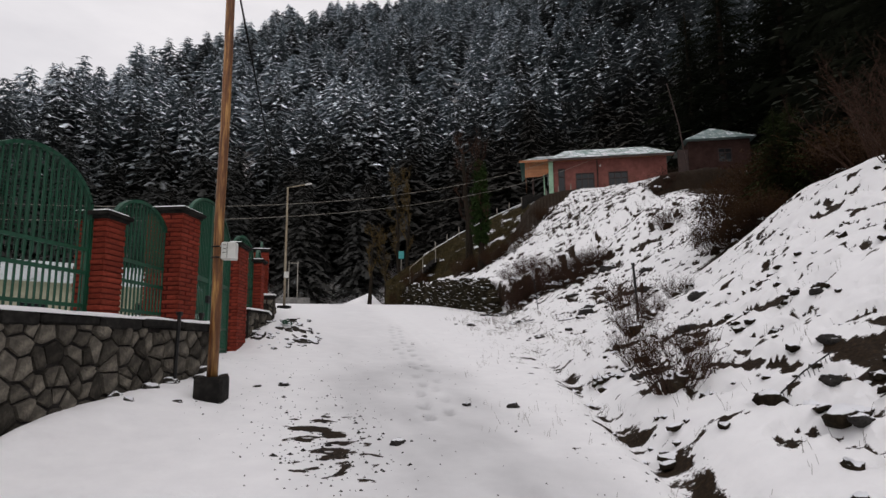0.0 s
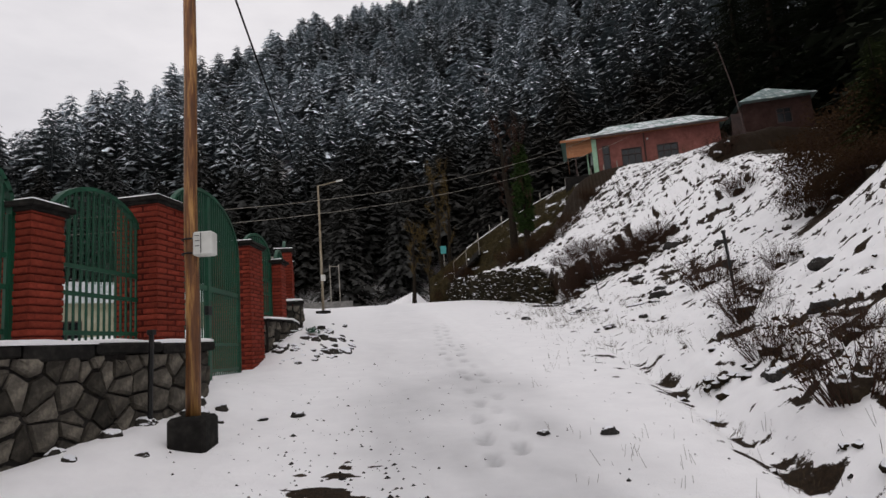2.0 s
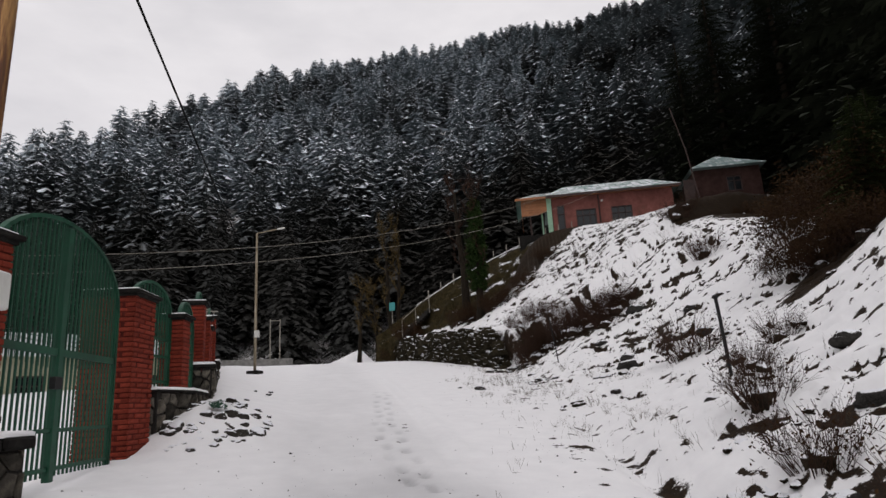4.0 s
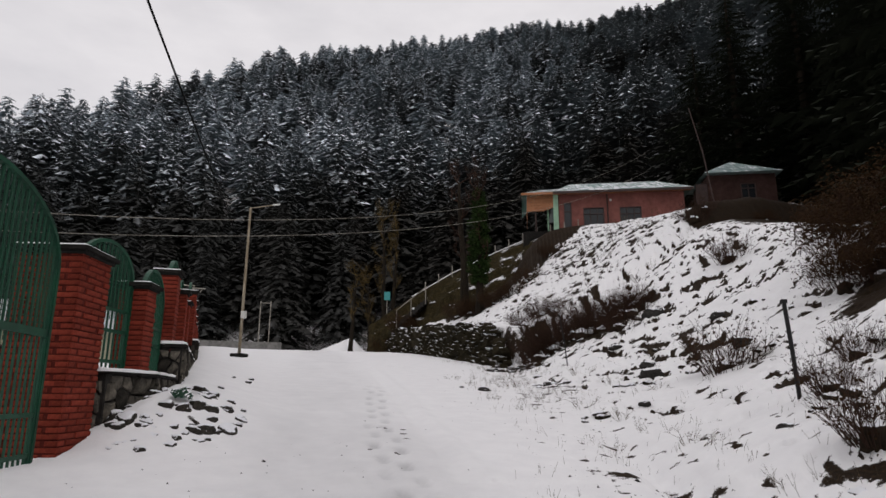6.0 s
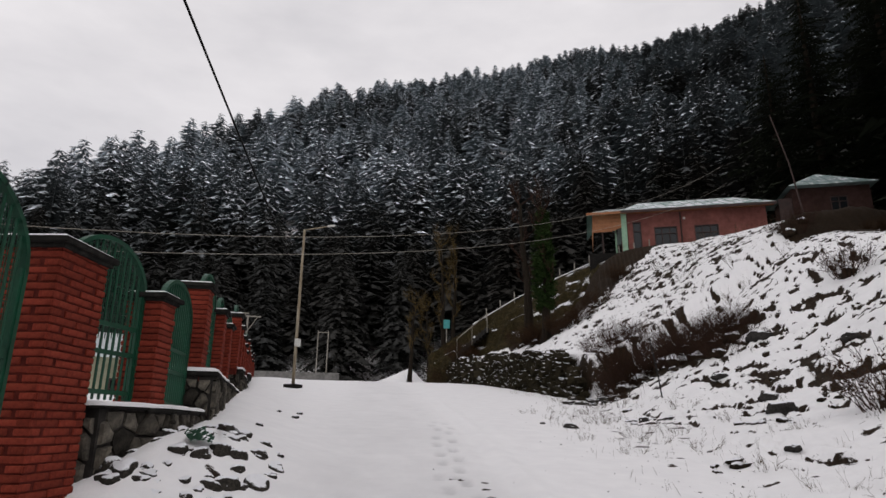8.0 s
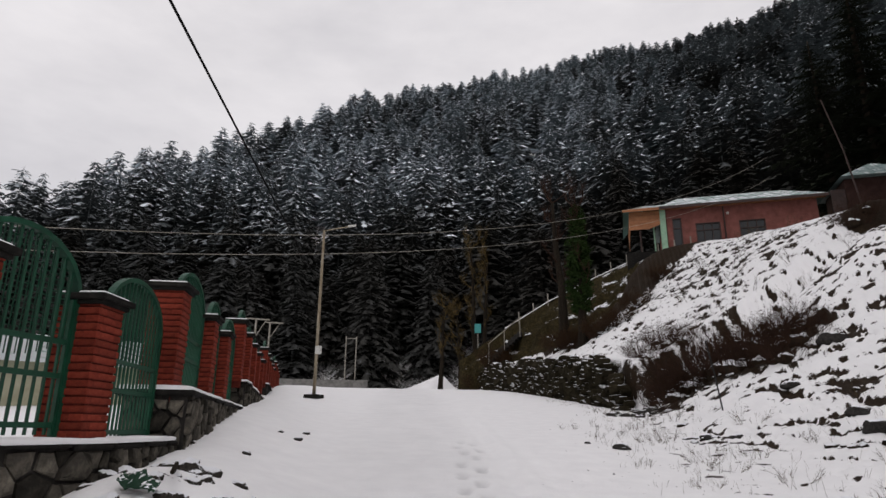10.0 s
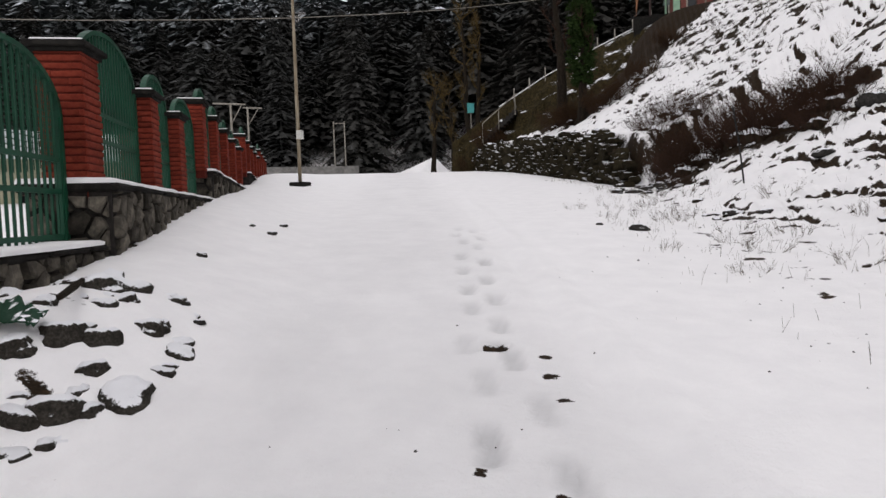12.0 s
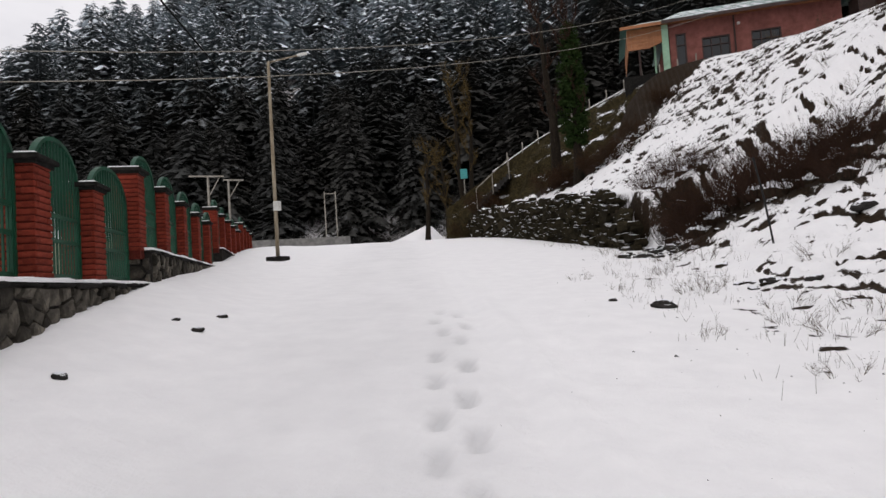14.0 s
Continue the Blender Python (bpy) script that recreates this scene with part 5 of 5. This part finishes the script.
for k, (x, y, sz) in enumerate([(-0.43, 18.8, 0.17), (1.0, 20.4, 0.16), (1.42, 20.0, 0.17), (3.0, 18.4, 0.3), (-4.9, 16.7, 0.08), (-5.25, 17.6, 0.08), (-5.3, 16.9, 0.06), (-4.45, 14.7, 0.07), (-3.3, 13.1, 0.05), (1.33, 7.2, 0.11), (0.78, 7.15, 0.08),
                                (-1.77, 7.63, 0.10), (-2.05, 7.43, 0.06), (0.36, 5.25, 0.09), (4.2, 5.5, 0.13), (4.6, 6.4, 0.15), (4.0, 4.6, 0.12), (5.0, 7.6, 0.12), (3.9, 9.6, 0.22), (3.3, 20.1, 0.28), (4.5, 11.2, 0.26), (3.0, 8.4, 0.2), (3.2, 12.0, 0.2), (4.3, 24.3, 0.4),
                                (-0.98, 19.3, 0.07), (2.4, 15.8, 0.14), (3.6, 15.4, 0.14), (2.9, 22.6, 0.22), (4.7, 17.8, 0.3), (5.2, 21.0, 0.3)]):
    rock(x, y, sz, k)
rng = random.Random(17)
for k in range(100):
    a, o = rng.uniform(0, 6.283), math.sqrt(rng.random())
    rock(-3.72 + 0.66 * o * math.cos(a), 12.15 + 1.2 * o * math.sin(a), rng.choice((0.05, 0.07, 0.09, 0.12, 0.16)) * rng.uniform(0.8, 1.2), k, "snow-capped rubble stone beside the gate", -0.05, "rubble heap stones", HEAP)
for k, (x, y, sz) in enumerate([(-2.82, 6.7, 0.13), (-2.72, 7.3, 0.16), (-2.86, 7.5, 0.14), (-2.6, 7.55, 0.10), (-2.78, 6.2, 0.12), (-2.5, 6.9, 0.09), (-2.85, 5.7, 0.10), (-2.62, 5.6, 0.08), (-2.4, 7.2, 0.07), (-2.3, 6.0, 0.07)]):
    rock(x, y, sz, k, "snow-capped loose stone at the foot of the wall", -0.02, "loose stones by the wall", HEAP)
bm = tube([(-0.3, 0, 0.0), (0.05, 0.03, 0.02), (0.3, 0.06, 0.03)], [0.018, 0.022, 0.016], 8)
log = part("log", bm, BARK)
log.matrix_basis = pose(-3.63, 12.52, ground_at(-3.63, 12.52) + 0.10, 0, 0, 120)
tagged(log, "dark fallen log lying on the rubble heap", "log")
bm = bmesh.new()
bmesh.ops.create_grid(bm, x_segments=14, y_segments=10, size=0.5)
for v in bm.verts:
    v.co = Vector((v.co.x * 0.26, v.co.y * 0.18, 0.08 * math.exp(-8 * v.co.xy.length_squared) + 0.05 * noise.noise(v.co * 7)))
bmesh.ops.solidify(bm, geom=bm.faces[:], thickness=0.01)
sack = part("sack", bm, worn("faded_green_cloth", (0.012, 0.03, 0.02), (0.03, 0.07, 0.045), (0.07, 0.12, 0.09), 9, 0.9, snow=0.75))
sack.matrix_basis = pose(-3.66, 12.15, ground_at(-3.66, 12.15) + 0.08, 12, 14, 30)
tagged(sack, "crumpled faded green sack on the rubble heap", "sack")


rng = random.Random(77)
for k in range(46):
    x, y = rng.uniform(-0.7, 0.6), rng.uniform(25.6, 28.6)
    rock(x, y, rng.uniform(0.06, 0.2), k, "small dark stone fallen from the roadside wall", 0.0, "stones fallen from the wall")


def clods():
    """Crumbs of earth and stone scattered over the wheel track and the verge."""
    rng = random.Random(23)
    vs, fs = [], []
    for k in range(1150):
        if k < 300:
            s, r = rng.gauss(4.9, 0.9), rng.gauss(1.95, 0.33)
        elif k < 520:
            s, r = rng.gauss(5.6, 2.3), rng.gauss(1.8, 0.6)
        elif k < 660:
            s, r = rng.uniform(6, 12), rng.gauss(2.9, 0.9)
        else:
            s = rng.uniform(-1, 24)
            r = float(toe(s)) - abs(rng.gauss(0, 1.1)) + 0.3
        x, y = 0.9075 * r - 0.42 * s, 0.42 * r + 0.9075 * s
        z = ground_at(x, y)
        sz = rng.uniform(0.006, 0.022) * (1.9 if rng.random() < 0.1 else 1) * (1.0 if k < 300 else 0.75)
        n = len(vs)
        for a in range(5):
            q = 1.2566 * a + rng.uniform(-0.3, 0.3)
            vs.append((x + sz * rng.uniform(0.8, 1.8) * math.cos(q), y + sz * rng.uniform(0.8, 1.4) * math.sin(q), z - 0.01))
        vs.append((x, y, z + sz * 0.6))
        for a in range(5):
            fs.append((n + a, n + (a + 1) % 5, n + 5))
    tagged(new("earth_crumbs", tri_mesh("earth_crumbs", vs, fs, MORTAR)), "dark crumbs of earth scattered on the snowy track", "earth", kind="stuff")


clods()


def tussocks():
    """Low humps of dark turf with snow lying on them, all over the near hillside."""
    rng = random.Random(61)
    vs, fs = [], []
    ico = bmesh.new()
    bmesh.ops.create_icosphere(ico, subdivisions=2, radius=1)
    ball = [v.co.copy() for v in ico.verts]
    faces = [tuple(v.index for v in f.verts) for f in ico.faces]
    ico.free()
    for _ in range(1100):
        s = rng.uniform(-4, 23)
        r = float(toe(s)) + abs(rng.gauss(0, 1.0)) * 3.2 - 0.1
        x, y = 0.9075 * r - 0.42 * s, 0.42 * r + 0.9075 * s
        if vnoise(np.array([x / 1.2]), np.array([y / 1.2]))[0] < (0.42 if s < 8 else 0.72):
            continue
        sz = rng.uniform(0.025, 0.085) * (1.7 if rng.random() < 0.12 else 1.0)
        z, turn, long = ground_at(x, y) - 0.05 * sz, rng.uniform(-0.5, 0.5) - 0.43, rng.uniform(1.1, 2.4)
        o, seed = len(vs), rng.uniform(0, 50)
        for c in ball:
            n = 1 + 0.7 * noise.noise(c * 1.6 + Vector((seed, 0, 0))) + 0.5 * noise.noise(c * 4.5 + Vector((0, seed, 0)))
            u, v = c.x * sz * n, c.y * sz * long * n
            vs.append((x + u * math.cos(turn) - v * math.sin(turn), y + u * math.sin(turn) + v * math.cos(turn), z + c.z * sz * 0.75 * n))
        fs.extend((a + o, b + o, c + o) for a, b, c in faces)
    ob = new("turf_tussocks", tri_mesh("turf_tussocks", vs, fs, TURF))
    ob.data.polygons.foreach_set("use_smooth", np.ones(len(fs), bool))
    tagged(ob, "dark turf tussocks with snow on their tops", "turf", kind="stuff")


tussocks()


# ---- posts, stakes, wires ----
def stake(x, y, height, lean, label, r=0.03):
    p = thing("stake", Matrix.Translation((x, y, ground_at(x, y))), label, "stake")
    part("rod", tube([(0, 0, -0.3), (lean[0] * 0.5, lean[1] * 0.5, height * 0.5), (lean[0], lean[1], height)], r, 6), IRON, p)
    part("head", box(lean[0] - r * 1.3, lean[0] + r * 1.3, lean[1] - r * 1.3, lean[1] + r * 1.3, height - 0.04, height + 0.01, 0.005), IRON, p)
    return p


stake(3.72, 13.05, 1.16, (-0.05, 0.03), "black iron stake leaning out of the snowy slope", 0.026)
stake(-2.79, 6.70, 0.86, (0.02, 0.0), "black iron stake in the snow beside the wall", 0.024)
stake(-3.0, 7.58, 0.74, (0.02, 0.0), "black iron stake in the snow beside the gate pillar", 0.024)


stake(1.64, 22.72, 1.4, (-0.2, 0.1), "thin dark leaning stick standing in the snow", 0.016)


def old_railing():
    """A rusted strip of railing that has slid down the slope, its tines hanging from one bar."""
    a, b = Vector((3.78, 5.69, ground_at(3.78, 5.69) + 0.05)), Vector((4.42, 5.98, ground_at(4.42, 5.98) + 0.12))
    p = thing("old_railing", Matrix(), "rusted strip of old railing lying on the snowy slope", "railing")
    part("bar", tube([a, a.lerp(b, 0.5) + Vector((0, 0, 0.03)), b], 0.008, 6), IRON, p)
    for k in range(13):
        q = a.lerp(b, (k + 0.6) / 13.5) + Vector((0, 0, 0.02))
        part("tine", tube([q, q + Vector((0.015, -0.02, -0.085))], 0.004, 5), IRON, p)


old_railing()


def wire(name, pts, r, label, mat):
    ob = part(name, tube(pts, r, 6), mat)
    return tagged(ob, label, "wire")


def sagging(a, b, sag, n=24):
    a, b = Vector(a), Vector(b)
    return [a.lerp(b, k / n) - Vector((0, 0, 4 * sag * (k / n) * (1 - k / n))) for k in range(n + 1)]


for z0, rise, bend in ((6.74, 0.215, 0.0053), (6.28, 0.205, 0.0047)):
    span = [(-7.37 + 0.53 * q, 20.5 + 0.85 * q, z0 + rise * q + bend * q * q) for q in range(-17, 32, 2)]
    wire("overhead_wire", span, 0.0075, "thin pale overhead wire crossing to the house", STEEL)
wire("service_cable", sagging((-2.12, 6.44, 6.45), (-20.05, 52.2, 9.3), 0.3, 30), 0.016, "thick black service cable running from the timber pole", CABLE)


def frame_post(x, y, top, arm, label):
    p = thing("frame_post", Matrix.Translation((x, y, 0)), label, "post", "white steel posts")
    g = ground_at(x, y)
    part("upright", box(-0.035, 0.035, -0.035, 0.035, g - 0.3, top, 0.008), STEEL, p)
    part("cross_arm", box(arm[0], arm[1], -0.03, 0.03, top - 0.02, top + 0.035, 0.008, pose(0, 0, 0, 0, 0, 35)), STEEL, p)
    part("brace", tube([(0, 0, top - 0.75), (arm[1] * 0.75 * 0.82, arm[1] * 0.75 * 0.57, top)], 0.018, 6), STEEL, p)
    return p


frame_post(-14.9, 31.0, 6.88, (-0.65, 0.55), "pale steel frame post behind the fence")
frame_post(-16.0, 33.9, 7.25, (-0.2, 0.6), "pale steel frame post with a braced arm")
hp = thing("twin_pole", Matrix.Translation((-20.05, 52.2, 0)), "pair of slim grey posts joined by a cross bar", "pole")
g0 = ground_at(-20, 52.2)
for dx in (-0.36, 0.36):
    part("upright", tube([(dx, dx * 0.4, g0 - 0.3), (dx, dx * 0.4, 9.35)], 0.045, 8), STEEL, hp)
part("cross_bar", tube([(-0.42, -0.17, 9.2), (0.42, 0.17, 9.2)], 0.03, 6), STEEL, hp)


pp = thing("power_pole", Matrix.Translation((-17.4, 14.3, ground_at(-17.4, 14.3))), "grey power pole with a cross arm and insulators behind the fence", "utility pole")
part("shaft", tube([(0, 0, -0.4), (0, 0, 3.5), (0, 0, 6.6)], [0.11, 0.1, 0.08], 10), STEEL, pp, smooth=True)
part("cross_arm", box(-0.65, 0.65, -0.05, 0.05, 6.32, 6.42, 0.01, pose(0, 0, 0, 0, 0, 35)), STEEL, pp)
for q in (-0.55, 0.1, 0.55):
    part("insulator", tube([(q * 0.82, q * 0.57, 6.4), (q * 0.82, q * 0.57, 6.5), (q * 0.82, q * 0.57, 6.6)], [0.03, 0.055, 0.03], 8), WHITE_BOX, pp)
part("brace", tube([(0, 0, 5.8), (0.42, 0.3, 6.34)], 0.02, 6), STEEL, pp)


# ---- path rail, steps and sign by the far trees ----
rail = thing("path_fence", Matrix(), "thin post and rail fence along the path up to the house", "fence")
TOP = [(4.4, 48.5, 13.7), (1.5, 49.2, 13.4), (-1.6, 50.3, 12.4), (-5.0, 51.8, 11.2), (-8.3, 52.9, 9.6)]
for (a, b) in zip(TOP, TOP[1:]):
    a, b = Vector(a), Vector(b)
    for k in range(3):
        q = a.lerp(b, k / 3)
        part("post", box(-0.035, 0.035, -0.035, 0.035, -0.4, 0.62, 0, Matrix.Translation(q)), STEEL, rail)
    part("kerb", tube([a + Vector((0, 0, 0.06)), b + Vector((0, 0, 0.06))], 0.035, 6), SNOW, rail, "snow-covered kerb")
st = thing("stone_steps", Matrix.Translation((-9.1, 51.6, 7.4)), "dark stone steps climbing the bank", "steps")
for k in range(10):
    part("tread", box(0.22 * k, 0.22 * k + 0.3, -0.7, 0.7, 0.18 * k - 0.3, 0.18 * k + 0.05, 0.02), ROCK, st)
part("handrail", tube([(0.0, -0.75, 0.9), (2.3, -0.75, 2.7)], 0.035, 6), STEEL, st, "pale metal handrail")
for k in range(3):
    part("rail_post", tube([(1.1 * k, -0.75, 0.86 * k - 0.4), (1.1 * k, -0.75, 0.86 * k + 0.95)], 0.03, 6), STEEL, st)
sg = thing("sign_board", pose(-10.7, 54.6, 9.4, 0, 0, 10), "small teal painted sign board among the trees", "sign")
part("board", box(-0.25, 0.25, -0.02, 0.02, 0.25, 0.95, 0.01), worn("teal_paint", (0.02, 0.2, 0.2), (0.04, 0.3, 0.29), (0.1, 0.4, 0.38), 5, 0.5), sg)
part("post", tube([(0, 0.05, -4.0), (0, 0.05, 0.9)], 0.04, 6), STEEL, sg)


# ---- building behind the fence, far wall ----
def low_building():
    h = thing("long_shed", pose(-20.5, 26.0, 0, 0, 0, 54), "long cream building with a snowy pale green roof", "building")
    part("wall", box(-8, 8, -0.15, 5, 0.5, 4.75), worn("cream_plaster", (0.34, 0.32, 0.22), (0.46, 0.44, 0.32), (0.55, 0.53, 0.41), 3, 0.9), h)
    bm = bmesh.new()
    v = [bm.verts.new(q) for q in ((-8.5, -0.8, 4.65), (8.5, -0.8, 4.65), (8.5, 2.4, 6.0), (-8.5, 2.4, 6.0), (8.5, 5.6, 4.65), (-8.5, 5.6, 4.65))]
    for f in ((0, 1, 2, 3), (3, 2, 4, 5)):
        bm.faces.new([v[k] for k in f])
    bmesh.ops.solidify(bm, geom=bm.faces[:], thickness=0.06)
    part("roof", bm, worn("pale_green_sheet", (0.12, 0.28, 0.22), (0.2, 0.38, 0.31), (0.3, 0.46, 0.4), 2, 0.5, snow=0.36), h)
    for k in range(6):
        glazed(h, -7 + 2.5 * k, -5.9 + 2.5 * k, 2.6, 3.9, -0.31, 2)
    return h


low_building()
fw = tagged(new("wall_far"), "grey stone boundary wall at the top of the road", "wall", kind="structure")
part("masonry", box(-5, 5, -0.2, 0.2, 3.5, 5.72, 0.03, pose(-21.5, 46.2, 0, 0, 0, 26)), worn("grey_wall_stone", (0.10, 0.10, 0.095), (0.2, 0.195, 0.185), (0.3, 0.29, 0.27), 5, 0.9), fw)
